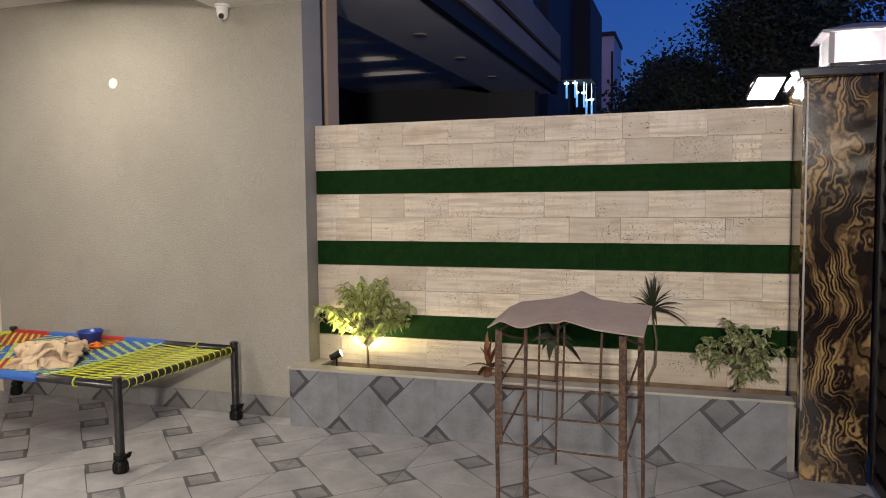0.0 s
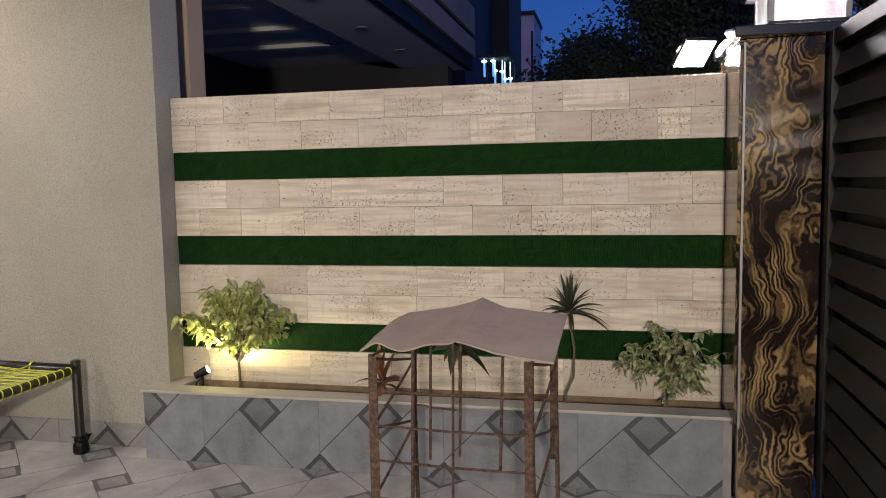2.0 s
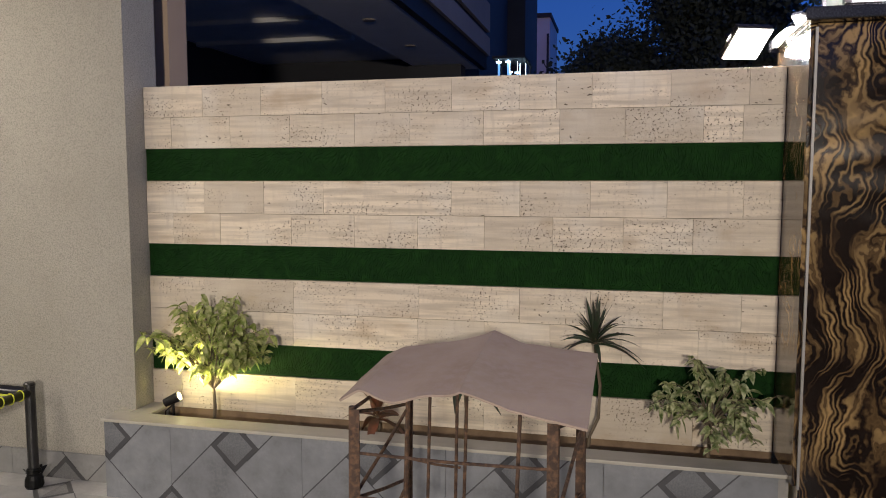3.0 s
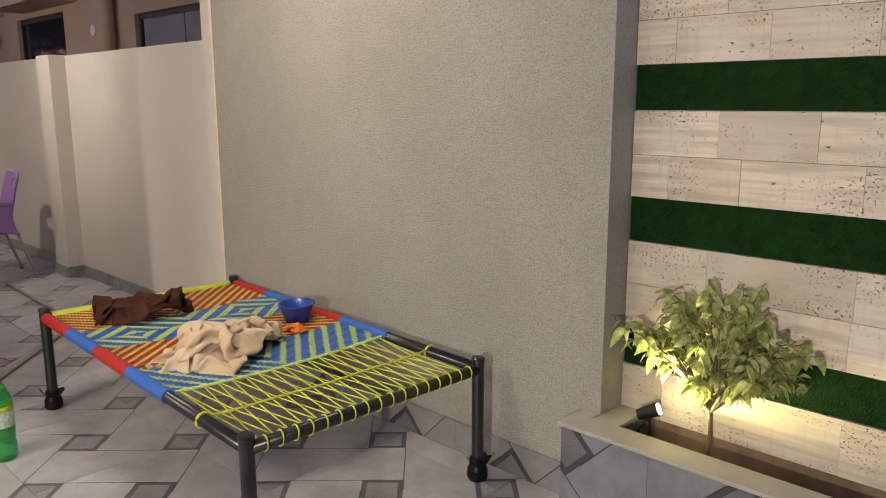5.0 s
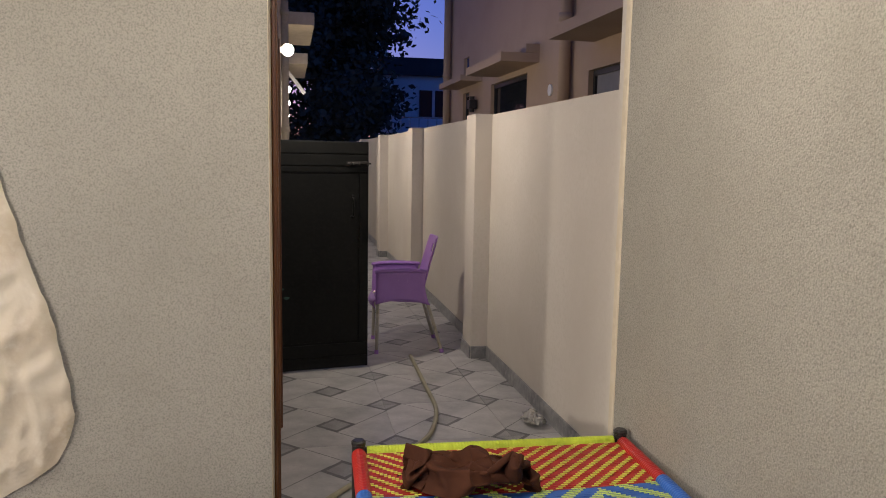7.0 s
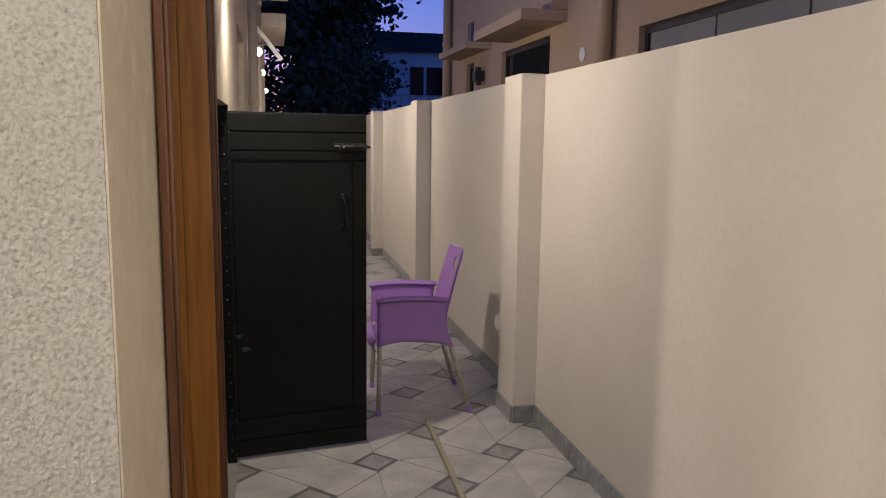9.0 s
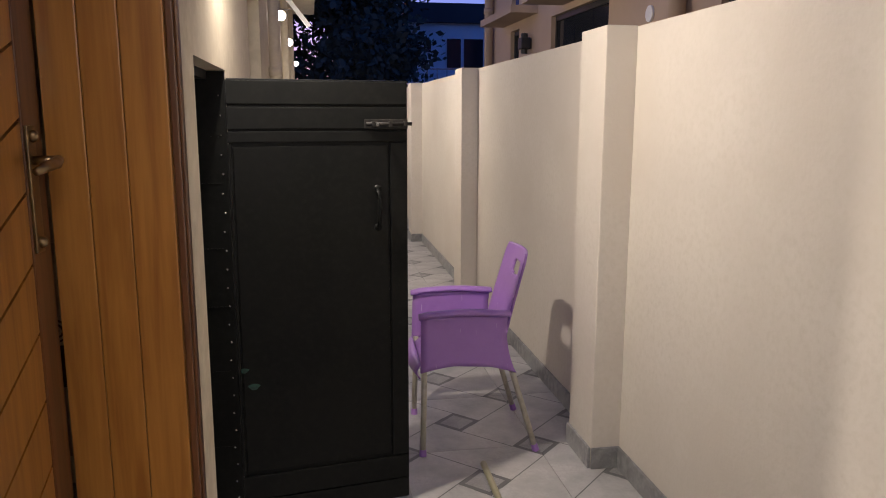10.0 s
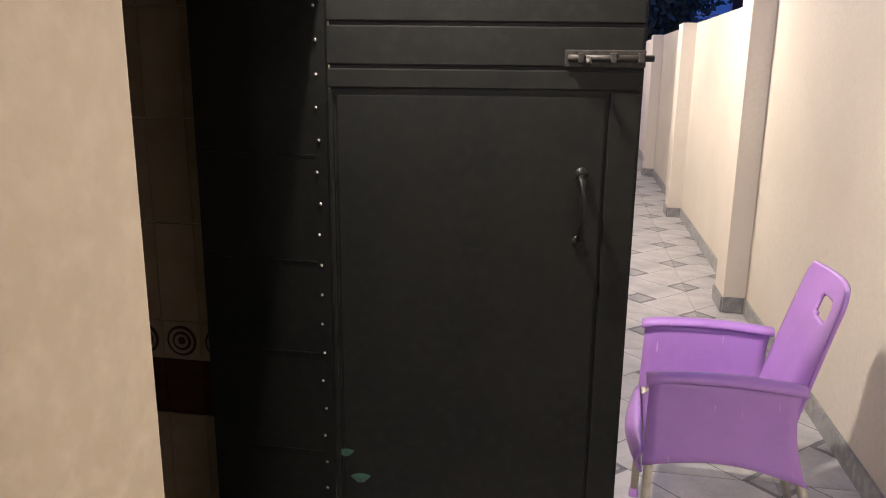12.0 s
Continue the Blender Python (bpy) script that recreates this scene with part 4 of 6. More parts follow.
for k in range(16):           # slanting boards between the stiles
    z = 0.02 + 0.135 * k
    bm = bmesh.new()
    xa, xb, rise = DX0 + 0.127, DX1 - 0.127, 0.30
    pts = [(xa, z + rise), (xb, z), (xb, z + 0.128), (xa, z + rise + 0.128)]
    f = [bm.verts.new((x, LEAF_Y - 0.0175, min(zz, DZ - 0.052))) for x, zz in pts]
    b = [bm.verts.new((x, LEAF_Y - 0.007, min(zz, DZ - 0.052))) for x, zz in pts]
    if z + 0.02 > DZ - 0.06:
        bm.free()
        continue
    for a, c in ((0, 1), (1, 2), (2, 3), (3, 0)):
        bm.faces.new((f[a], f[c], b[c], b[a]))
    bm.faces.new(b)
    bm.faces.new(f[::-1])
    bmesh.ops.remove_doubles(bm, verts=bm.verts[:], dist=0.0005)
    part("board", bm, M_WOOD, leaf)
bm = slab((-6.115, -6.075, LEAF_Y - 0.004, LEAF_Y + 0.002, 1.28, 1.52), bevel=0.002)
plate = part("handle_plate", bm, M_BRASS, leaf, "worn brass door plate")
bm = bmesh.new()
rod(bm, (-6.095, LEAF_Y, 1.455), (-6.095, LEAF_Y + 0.045, 1.455), 0.009, 12)
pipe(bm, [(-6.095, LEAF_Y + 0.045, 1.455), (-6.06, LEAF_Y + 0.052, 1.452), (-6.0, LEAF_Y + 0.05, 1.448), (-5.97, LEAF_Y + 0.046, 1.442)], [0.010, 0.011, 0.010, 0.007], 10)
part("lever", bm, M_BRASS, plate, smooth=True)
bm = bmesh.new()
for z in (1.30, 1.50):
    bmesh.ops.create_uvsphere(bm, u_segments=12, v_segments=8, radius=0.012, matrix=Matrix.Translation((-6.095, LEAF_Y + 0.004, z)))
part("knob", bm, M_BRASS, plate, smooth=True)

# ---- low black store-room door, standing open ----
frame_ob = holder("door_frame_black", pose(0, 0, 0), "black sheet-metal lining of the store-room opening with screws", "door frame", kind="structure")
part("lining", slab((OX0 + 0.001, OX0 + 0.022, 3.035, HOUSE_Y - 0.002, 0, OZ - 0.003)), M_BLACK, frame_ob)
part("head_lining", slab((OX0 + 0.023, OX1 - 0.005, HOUSE_Y - 0.10, HOUSE_Y - 0.06, OZ - 0.03, OZ - 0.001)), M_BLACK, frame_ob)
part("near_lining", slab((OX1 - 0.004, OX1 - 0.001, HOUSE_Y - WT, HOUSE_Y - 0.003, 0, OZ - 0.003)), M_BLACK, frame_ob)
bm = bmesh.new()
bmesh.ops.create_uvsphere(bm, u_segments=8, v_segments=5, radius=0.0042)
screw_me = mesh_of("screw", bm, M_STEEL, True)
for k in range(24):
    piece("screw", screw_me, frame_ob, Matrix.Translation((OX0 + 0.022, HOUSE_Y - 0.022 + 0.003 * math.sin(k * 2.7), 0.06 + 0.067 * k)))
for k, z in enumerate((0.33, 0.62, 0.86, 1.07, 1.30, 1.46)):
    part("sheet_seam", slab((OX0 + 0.022, OX0 + 0.0235, 3.04, HOUSE_Y - 0.03, z, z + 0.003)), M_BLACK, frame_ob)

LW, LH = 0.662, 1.648
ld = holder("store_door", pose(-7.296, 3.312, 0.012, 0, 0, 98.8), "low black-painted wooden door standing open into the passage", "door")
part("leaf", slab((0, LW, 0.0, 0.028, 0, LH), bevel=0.003), M_BLACK, ld)
part("panel", slab((0.03, LW - 0.075, -0.006, -0.0003, 0.20, 1.415), bevel=0.003), M_BLACK, ld)
for z0, z1 in ((1.428, 1.47), (1.474, 1.555), (1.560, 1.645)):
    part("top_board", slab((0.012, LW - 0.006, -0.010, -0.0003, z0, z1 - 0.003), bevel=0.003), M_BLACK, ld)
part("lock_stile", slab((LW - 0.068, LW - 0.006, -0.009, -0.0003, 0.19, 1.424), bevel=0.003), M_BLACK, ld)
part("hinge_stile", slab((0.0, 0.024, -0.009, -0.0003, 0.19, 1.424), bevel=0.003), M_BLACK, ld)
for z0, z1 in ((0.004, 0.085), (0.09, 0.182)):
    part("bottom_board", slab((0.004, LW - 0.006, -0.010, -0.0003, z0, z1), bevel=0.003), M_BLACK, ld)
M_IRON = mat("worn_black_iron", (0.011, 0.011, 0.011), rough=0.55, spec=0.25, vary=(0.035, 0.03, 0.026), scale=60)
bm = slab((LW - 0.165, LW - 0.002, -0.016, -0.0105, 1.474, 1.508), bevel=0.002)
latch = part("latch", bm, M_IRON, ld, "worn iron sliding bolt")
bm = bmesh.new()
rod(bm, (LW - 0.16, -0.022, 1.492), (LW + 0.012, -0.022, 1.492), 0.0065, 10)
rod(bm, (LW - 0.12, -0.022, 1.492), (LW - 0.12, -0.045, 1.482), 0.006, 8)
part("bolt", bm, M_IRON, latch, smooth=True)
for a in (-0.14, -0.075, -0.02):
    part("keeper", slab((LW + a, LW + a + 0.012, -0.031, -0.0162, 1.482, 1.502), bevel=0.002), M_IRON, latch)
bm = bmesh.new()
hx = LW - 0.118
pipe(bm, [(hx, -0.006, 1.250), (hx, -0.034, 1.243), (hx, -0.042, 1.213), (hx, -0.042, 1.158), (hx, -0.034, 1.123), (hx, -0.006, 1.116)], 0.0075, 10)
rod(bm, (hx, -0.0065, 1.256), (hx, -0.012, 1.256), 0.014, 12)
rod(bm, (hx, -0.0065, 1.110), (hx, -0.012, 1.110), 0.014, 12)
part("handle", bm, M_BLACK, ld, "black iron pull handle", smooth=True)
M_GREENMARK = mat("green_mark", (0.02, 0.075, 0.055), rough=0.6, vary=(0.015, 0.03, 0.028), scale=60)
# two small flat green patches near the hinge side
for cx, cz, w in ((0.035, 0.60, 0.016), (0.068, 0.535, 0.02)):
    bm = bmesh.new()
    ring = [bm.verts.new((cx + w * math.cos(a) * (1 + 0.3 * math.sin(3 * a)), -0.0066, cz + 0.6 * w * math.sin(a))) for a in [k * 2 * math.pi / 14 for k in range(14)]]
    ring2 = [bm.verts.new((v.co.x, -0.0055, v.co.z)) for v in ring]
    bm.faces.new(ring)
    for k in range(14):
        bm.faces.new((ring[k], ring[(k + 1) % 14], ring2[(k + 1) % 14], ring2[k]))
    part("paint_smear", bm, M_GREENMARK, ld, "small dull green patch")

# tiles of the store-room wall seen through the opening
rt = holder("room_tiles", pose(0, 0, 0), "brown glazed wall tiles with a patterned border row", "wall tiles", kind="structure")
for j in range(5):
    y1 = 3.0 - 0.123 * j
    part("border_tile", slab((-7.759, -7.751, y1 - 0.121, y1, 0.608, 0.729), bevel=0.002), M_BROWNTILE, rt)
    bm = bmesh.new()
    for r0, r1 in ((0.048, 0.040), (0.030, 0.022), (0.012, 0.001)):
        k0 = []
        for r in (r0, r1):
            k0.append([bm.verts.new((-7.7505 if r == r0 else -7.747, y1 - 0.0605 + r * math.cos(a), 0.6685 + r * math.sin(a))) for a in [q * math.pi / 12 for q in range(24)]])
        for q in range(24):
            bm.faces.new((k0[0][q], k0[0][(q + 1) % 24], k0[1][(q + 1) % 24], k0[1][q]))
    part("ring_relief", bm, M_BROWNTILE2, rt)
    part("dark_tile", slab((-7.759, -7.751, y1 - 0.121, y1, 0.428, 0.606), bevel=0.002), M_BROWNTILE2, rt)
    for z in (0.126, 0.731, 1.033, 1.335, 1.637, 1.939):
        part("wall_tile", slab((-7.759, -7.751, y1 - 0.121, y1, z, z + 0.299), bevel=0.002), M_BROWNTILE, rt)

# ---- passage fittings on the house wall ----
win = holder("window_1", pose(-8.87, HOUSE_Y, 0), "aluminium window in the passage wall", "window", kind="structure")
for x0, x1, z0, z1 in ((-0.45, -0.40, 0.9, 2.2), (0.40, 0.45, 0.9, 2.2), (-0.40, 0.40, 2.15, 2.2), (-0.40, 0.40, 0.9, 0.95), (-0.03, 0.03, 0.95, 2.15)):
    part("window_frame", slab((x0, x1, -0.16, -0.10, z0, z1)), M_CREAM, win)
for x0, x1 in ((-0.395, -0.035), (0.035, 0.395)):
    part("pane", slab((x0, x1, -0.135, -0.128, 0.955, 2.145)), M_GLASSD, win)
# one black sheet for the unlit room, its dark painted on
structure("room_behind_window", slab((-10.2, -8.3, 2.4, 2.45, 0.6, 2.6)), M_BLACKGAP, "black sheet coloured as the unlit room behind the window", "wall")
M_BULB = glow("warm_bulb", (1.0, 0.86, 0.72), 40.0)
for px, pz, watts in PASSAGE_LAMPS:
    wl = holder("wall_lamp", pose(px, HOUSE_Y, pz), "small wall lamp with a bare glowing globe", "lamp", "lamps along the passage")
    bm = bmesh.new()
    lathe(bm, [(0.045, 0.0), (0.045, 0.01), (0.02, 0.02), (0.016, 0.075)], 16, Matrix.Rotation(-math.pi / 2, 4, "X"))
    part("base", bm, M_WHITE, wl)
    bm = bmesh.new()
    bmesh.ops.create_uvsphere(bm, u_segments=16, v_segments=10, radius=0.04, matrix=Matrix.Translation((0, 0.07, 0)))
    g = part("globe", bm, M_BULB, wl, "glowing frosted globe", smooth=True)
    g.visible_shadow = False
for x0, x1, z0, z1 in ((-12.57, -10.9, 3.03, 3.17), (-16.1, -13.9, 2.94, 3.10)):
    structure("sunshade_slab", slab((x0, x1, HOUSE_Y + 0.001, 3.705, z0, z1), bevel=0.004), M_CREAM, "white concrete sunshade over the passage", "sunshade")
bar = holder("awning_arm", pose(-12.4, HOUSE_Y, 0), "white aluminium awning arm sloping out from the wall", "awning arm")
bm = bmesh.new()
R = Matrix.Translation((0, 0.005, 2.72)) @ Matrix.Rotation(radians(-52), 4, "X")
for b in ((-0.03, 0.03, 0, 0.45, -0.004, 0.0), (-0.03, -0.027, 0, 0.45, 0.0, 0.04), (0.027, 0.03, 0, 0.45, 0.0, 0.04)):
    box(bm, *b, m=R)
part("channel", bm, mat("white_aluminium", (0.75, 0.75, 0.74), rough=0.35, vary=(0.66, 0.66, 0.65), scale=12), bar)
bm = bmesh.new()
rod(bm, (0, 0, 2.53), (0, 0.14, 2.545), 0.008, 8)
part("stay", bm, M_STEEL, bar)
for x in (-8.30, -7.68):
    part("surround", slab((x - 0.10, x, 0.0005, 0.022, 0.86, 2.10), bevel=0.003), M_CREAM, win, "plain raised window surround")
for x in (-10.2, -12.75, -15.4):
    bm = bmesh.new()
    rod(bm, (x, HOUSE_Y + 0.045, 0), (x, HOUSE_Y + 0.045, 3.15), 0.038, 14)
    for z in (0.6, 1.8, 3.0):
        rod(bm, (x, HOUSE_Y + 0.045, z), (x, HOUSE_Y + 0.045, z + 0.06), 0.046, 14)
        box(bm, x - 0.012, x + 0.012, HOUSE_Y, HOUSE_Y + 0.02, z, z + 0.06)
    thing("drain_pipe", bm, M_CREAM, "cream painted drain pipe on the passage wall", "pipe", "pipes on the passage wall", smooth=True)

# ---- purple chair ----
M_PURPLE = mat("purple_plastic", (0.38, 0.20, 0.55), rough=0.33, vary=(0.34, 0.175, 0.50), scale=7, grain=(0.38, 0.205, 0.54), gscale=30, bump=0.04)


def scratched(m, colour, amount):
    """Short pale scratches, drawn out along z, over the colour of m."""
    t = m.node_tree
    n, l = t.nodes, t.links
    tc, mp, nz, r, mx = n.new("ShaderNodeTexCoord"), n.new("ShaderNodeMapping"), n.new("ShaderNodeTexNoise"), n.new("ShaderNodeMapRange"), n.new("ShaderNodeMix")
    mp.inputs["Scale"].default_value = (70, 70, 9)
    mp.inputs["Rotation"].default_value = (0.25, 0.1, 0)
    l.new(tc.outputs["Object"], mp.inputs[0])
    nz.inputs["Scale"].default_value, nz.inputs["Detail"].default_value = 1.0, 3.0
    l.new(mp.outputs[0], nz.inputs["Vector"])
    r.inputs["From Min"].default_value, r.inputs["From Max"].default_value, r.inputs["To Max"].default_value = 0.70, 0.74, amount
    l.new(nz.outputs[0], r.inputs[0])
    mx.data_type = "RGBA"
    b = n["Principled BSDF"].inputs["Base Color"]
    l.new(b.links[0].from_socket, mx.inputs["A"])
    mx.inputs["B"].default_value = (*colour, 1)
    l.new(r.outputs[0], mx.inputs["Factor"])
    l.new(mx.outputs["Result"], b)


scratched(M_PURPLE, (0.66, 0.55, 0.72), 0.6)
M_LEGP = mat("cream_tube_paint", (0.50, 0.47, 0.38), rough=0.4, vary=(0.36, 0.33, 0.26), scale=25)
chair = holder("plastic_chair", pose(-8.005, 4.303, 0, 0, 0, -3), "scuffed purple plastic armchair with cream metal legs", "chair")
CW = 0.238            # half width


def sheet(bm, rows, thick):
    """A moulded shell from rows of points, thickened."""
    g = [[bm.verts.new(p) for p in r] for r in rows]
    for a, b in zip(g, g[1:]):
        for i in range(len(a) - 1):
            bm.faces.new((a[i], a[i + 1], b[i + 1], b[i]))
    bmesh.ops.recalc_face_normals(bm, faces=bm.faces[:])
    bmesh.ops.solidify(bm, geom=bm.faces[:], thickness=thick)
    return bm


# seat, dished, with a rolled front edge
rows = []
for j in range(11):
    v = j / 10
    y = -0.215 + 0.375 * v
    rows.append([(-CW + 0.015 + (2 * CW - 0.03) * i / 10, y, 0.43 - 0.02 * math.sin(math.pi * i / 10) * math.sin(math.pi * v) - 0.02 * v - (0.03 if j == 0 else 0)) for i in range(11)])
part("seat", sheet(bmesh.new(), rows, 0.008), M_PURPLE, chair, smooth=True)
# back with a hand slot, leaning and curved
bm = bmesh.new()


def back_pt(u, v):
    w = CW - 0.012 - 0.03 * v
    z = 0.42 + 0.495 * v
    if v > 0.9:
        w *= 1 - 0.10 * ((v - 0.9) / 0.1) ** 2
    y = 0.145 + 0.125 * v ** 1.15 + 0.028 * (1 - (2 * u - 1) ** 2)
    return (-w + 2 * w * u, y, z)


NU, NV = 44, 52
g = [[bm.verts.new(back_pt(i / NU, j / NV)) for i in range(NU + 1)] for j in range(NV + 1)]
for j in range(NV):
    for i in range(NU):
        u, v = (i + 0.5) / NU, (j + 0.5) / NV
        if abs((u - 0.5) / 0.17) ** 2.5 + abs((v - 0.80) / 0.075) ** 2.5 < 1:
            continue
        bm.faces.new((g[j][i], g[j][i + 1], g[j + 1][i + 1], g[j + 1][i]))
bmesh.ops.delete(bm, geom=[v for v in bm.verts if not v.link_faces], context="VERTS")
bmesh.ops.recalc_face_normals(bm, faces=bm.faces[:])
bmesh.ops.solidify(bm, geom=bm.faces[:], thickness=0.012)
part("backrest", bm, M_PURPLE, chair, smooth=True)
for sx in (-1, 1):
    # side panel: waisted behind, arched below
    rows = []
    for j in range(13):
        v = j / 12
        row = []
        for i in range(13):
            u = i / 12
            yf = -0.226 + 0.006 * v
            yb = 0.212 - 0.075 * v ** 0.7 + 0.038 * v ** 3
            y = yf + (yb - yf) * u
            low = 0.398 + 0.038 * math.sin(math.pi * u) - 0.012 * u
            z = low + (0.652 - low) * v
            row.append((sx * (CW + 0.012 - 0.010 * v + 0.012 * (1 - v) ** 2), y, z))
        rows.append(row)
    side = part("side_panel", sheet(bmesh.new(), rows, 0.006), M_PURPLE, chair, smooth=True)
    bm = bmesh.new()
    pts = [(sx * CW, -0.230 + 0.412 * q / 10, 0.660 + 0.012 * math.sin(math.pi * q / 10) - 0.006 * (q == 0)) for q in range(11)]
    vv = []
    for p in pts:
        vv.append([bm.verts.new((p[0] + dx, p[1], p[2] + dz)) for dx, dz in ((-0.027, -0.008), (-0.022, 0.006), (0, 0.010), (0.022, 0.006), (0.027, -0.008), (0.022, -0.014), (-0.022, -0.014))])
    for a, b in zip(vv, vv[1:]):
        for k in range(7):
            bm.faces.new((a[k], a[(k + 1) % 7], b[(k + 1) % 7], b[k]))
    bm.faces.new(vv[0])
    bm.faces.new(vv[-1][::-1])
    part("armrest", bm, M_PURPLE, chair, smooth=True)
rows = [[(-CW + 0.004 + (2 * CW - 0.008) * i / 10, -0.226 - 0.045 * math.sin(math.pi * v) * (0.4 + 0.6 * math.sin(math.pi * i / 10)), 0.36 + 0.07 * v - 0.02 * math.sin(math.pi * i / 10) * (1 - v)) for i in range(11)] for v in [q / 6 for q in range(7)]]
part("front_apron", sheet(bmesh.new(), rows, 0.006), M_PURPLE, chair, smooth=True)
for sx in (-1, 1):
    for top, foot in (((sx * (CW - 0.005), -0.205, 0.42), (sx * (CW + 0.01), -0.215, 0.0)), ((sx * (CW - 0.005), 0.185, 0.42), (sx * (CW + 0.01), 0.312, 0.0))):
        bm = bmesh.new()
        f = Vector(foot) + (Vector(top) - Vector(foot)) * 0.04
        rod(bm, f, top, 0.0135, 14)
        leg = part("leg", bm, M_LEGP, chair, "cream painted metal tube leg", smooth=True)
        bm = bmesh.new()
        rod(bm, foot, Vector(foot) + (Vector(top) - Vector(foot)) * 0.075, 0.0175, 14, 0.0155)
        part("foot_cap", bm, M_PURPLE, leg)

# polythene bag and hose
M_POLY = mat("clear_polythene", (0.62, 0.60, 0.56), rough=0.25, vary=(0.5, 0.48, 0.45), scale=12, transmission=0.55)
crumple("plastic_bag", 0.19, 0.15, 0.16, 11.0, M_POLY, "crumpled clear plastic bag on the floor by the wall", "bag", pose(-6.02, 4.80, 0.001, 0, 0, 30))
pts = [(-7.62, 4.325), (-7.1, 4.312), (-6.75, 4.30), (-6.4, 4.295), (-6.15, 4.245), (-5.87, 4.15), (-5.65, 3.96), (-5.43, 3.76), (-5.2, 3.56), (-5.05, 3.45), (-4.85, 3.38), (-4.70, 3.315), (-4.52, 3.205), (-4.39, 3.11), (-4.25, 2.95), (-4.16, 2.80), (-4.10, 2.60)]
bm = bmesh.new()
fine = []
for a, b in zip(pts, pts[1:]):
    for q in range(4):
        fine.append((a[0] + (b[0] - a[0]) * q / 4, a[1] + (b[1] - a[1]) * q / 4, 0.0145))
for _ in range(3):
    fine = [fine[0]] + [tuple((fine[i - 1][c] + 2 * fine[i][c] + fine[i + 1][c]) / 4 for c in range(3)) for i in range(1, len(fine) - 1)] + [fine[-1]]
pipe(bm, fine, 0.0140, 12)
thing("hose", bm, mat("pale_green_hose", (0.33, 0.31, 0.21), rough=0.45, vary=(0.25, 0.23, 0.15), scale=8), "pale olive garden hose lying across the floor", "hose", smooth=True)


# ---- fittings of the yard ----
bm = bmesh.new()
lathe(bm, [(0.036, 0), (0.036, 0.006), (0.032, 0.009), (0.002, 0.009)], 28)
cap = thing("junction_cover", bm, M_WHITE, "round white junction cover on the grey wall", "cover plate", smooth=False)
cap.matrix_world = Matrix.Translation((-3.585, GREY_Y, 2.262)) @ Matrix.Rotation(math.pi / 2, 4, "X")
cctv = holder("security_camera", pose(-2.63, 4.62, 2.70), "white dome security camera under the porch beam", "camera")
M_WPLAST = mat("white_plastic", (0.75, 0.74, 0.72), rough=0.3, vary=(0.68, 0.67, 0.65), scale=10)
bm = bmesh.new()
lathe(bm, [(0.048, 0.0), (0.048, -0.012), (0.040, -0.016), (0.036, -0.04), (0.034, -0.06)], 24)
part("base", bm, M_WPLAST, cctv)
bm = bmesh.new()
bmesh.ops.create_uvsphere(bm, u_segments=20, v_segments=12, radius=0.034, matrix=Matrix.Translation((0, 0, -0.062)))
part("housing", bm, M_WPLAST, cctv, smooth=True)
bm = bmesh.new()
rod(bm, (0.008, -0.02, -0.072), (0.016, -0.038, -0.082), 0.017, 16)
part("lens", bm, M_GLASSD, cctv, "black glass lens")
for px, py in PORCH_LIGHTS:
    cl = holder("ceiling_light", pose(px, py, CEIL), "round recessed ceiling light in the porch", "ceiling light", "porch ceiling lights")
    bm = bmesh.new()
    lathe(bm, [(0.13, 0.0), (0.13, -0.008), (0.118, -0.010), (0.115, -0.004)], 32)
    part("rim", bm, M_WPLAST, cl)
    bm = bmesh.new()
    lathe(bm, [(0.110, -0.005), (0.110, -0.007), (0.001, -0.007)], 32)
    part("diffuser", bm, glow("warm_diffuser", (1.0, 0.9, 0.78), 6.0), cl)

# flood lights beside the gate pillar
M_FLOOD = glow("flood_panel", (1.0, 0.95, 0.9), 20.0)
fu, fv = Vector((-0.15, -0.09, -0.008)).normalized(), Vector((0.054, -0.09, 0.107)).normalized()
fn = fu.cross(fv).normalized()
flood_pose = Matrix(((fu.x, fv.x, fn.x, 0.653), (fu.y, fv.y, fn.y, 5.04), (fu.z, fv.z, fn.z, 2.046), (0, 0, 0, 1)))
fl = holder("flood_light", flood_pose, "switched-on LED flood light on top of the stone wall", "flood light")
part("housing", slab((-0.092, 0.092, -0.080, 0.080, 0.002, 0.03), bevel=0.008), M_GATE, fl)
part("lit_panel", slab((-0.086, 0.086, -0.074, 0.074, -0.002, 0.001)), M_FLOOD, fl, "glowing white panel").visible_shadow = False
bm = bmesh.new()
rod(bm, (0, 0.0, 0.036), (0, -0.05, 0.13), 0.012, 10)
part("bracket", bm, M_GATE, fl)
f2 = holder("flood_light", look((0.752, 4.50, 2.035), (0.2, 4.0, 1.3)), "smaller flood light fixed to the pillar side", "flood light")
part("housing", slab((-0.036, 0.036, -0.024, 0.024, 0.002, 0.018), bevel=0.004), M_WPLAST, f2)
part("lit_panel", slab((-0.032, 0.032, -0.020, 0.020, -0.002, 0.001)), glow("small_flood_panel", (1.0, 0.97, 0.94), 6.0), f2).visible_shadow = False
bm = bmesh.new()
rod(bm, (0, 0, 0.016), (0.01, 0.0, 0.05), 0.006, 8)
part("bracket", bm, M_GATE, f2)

# lantern on the pillar
lan = holder("pillar_lantern", pose(1.06, 4.72, 2.058), "square pillar lantern with frosted panes and a hipped roof", "lantern")
M_LANT = mat("lantern_grey_paint", (0.24, 0.23, 0.24), rough=0.4, vary=(0.20, 0.19, 0.20), scale=10)
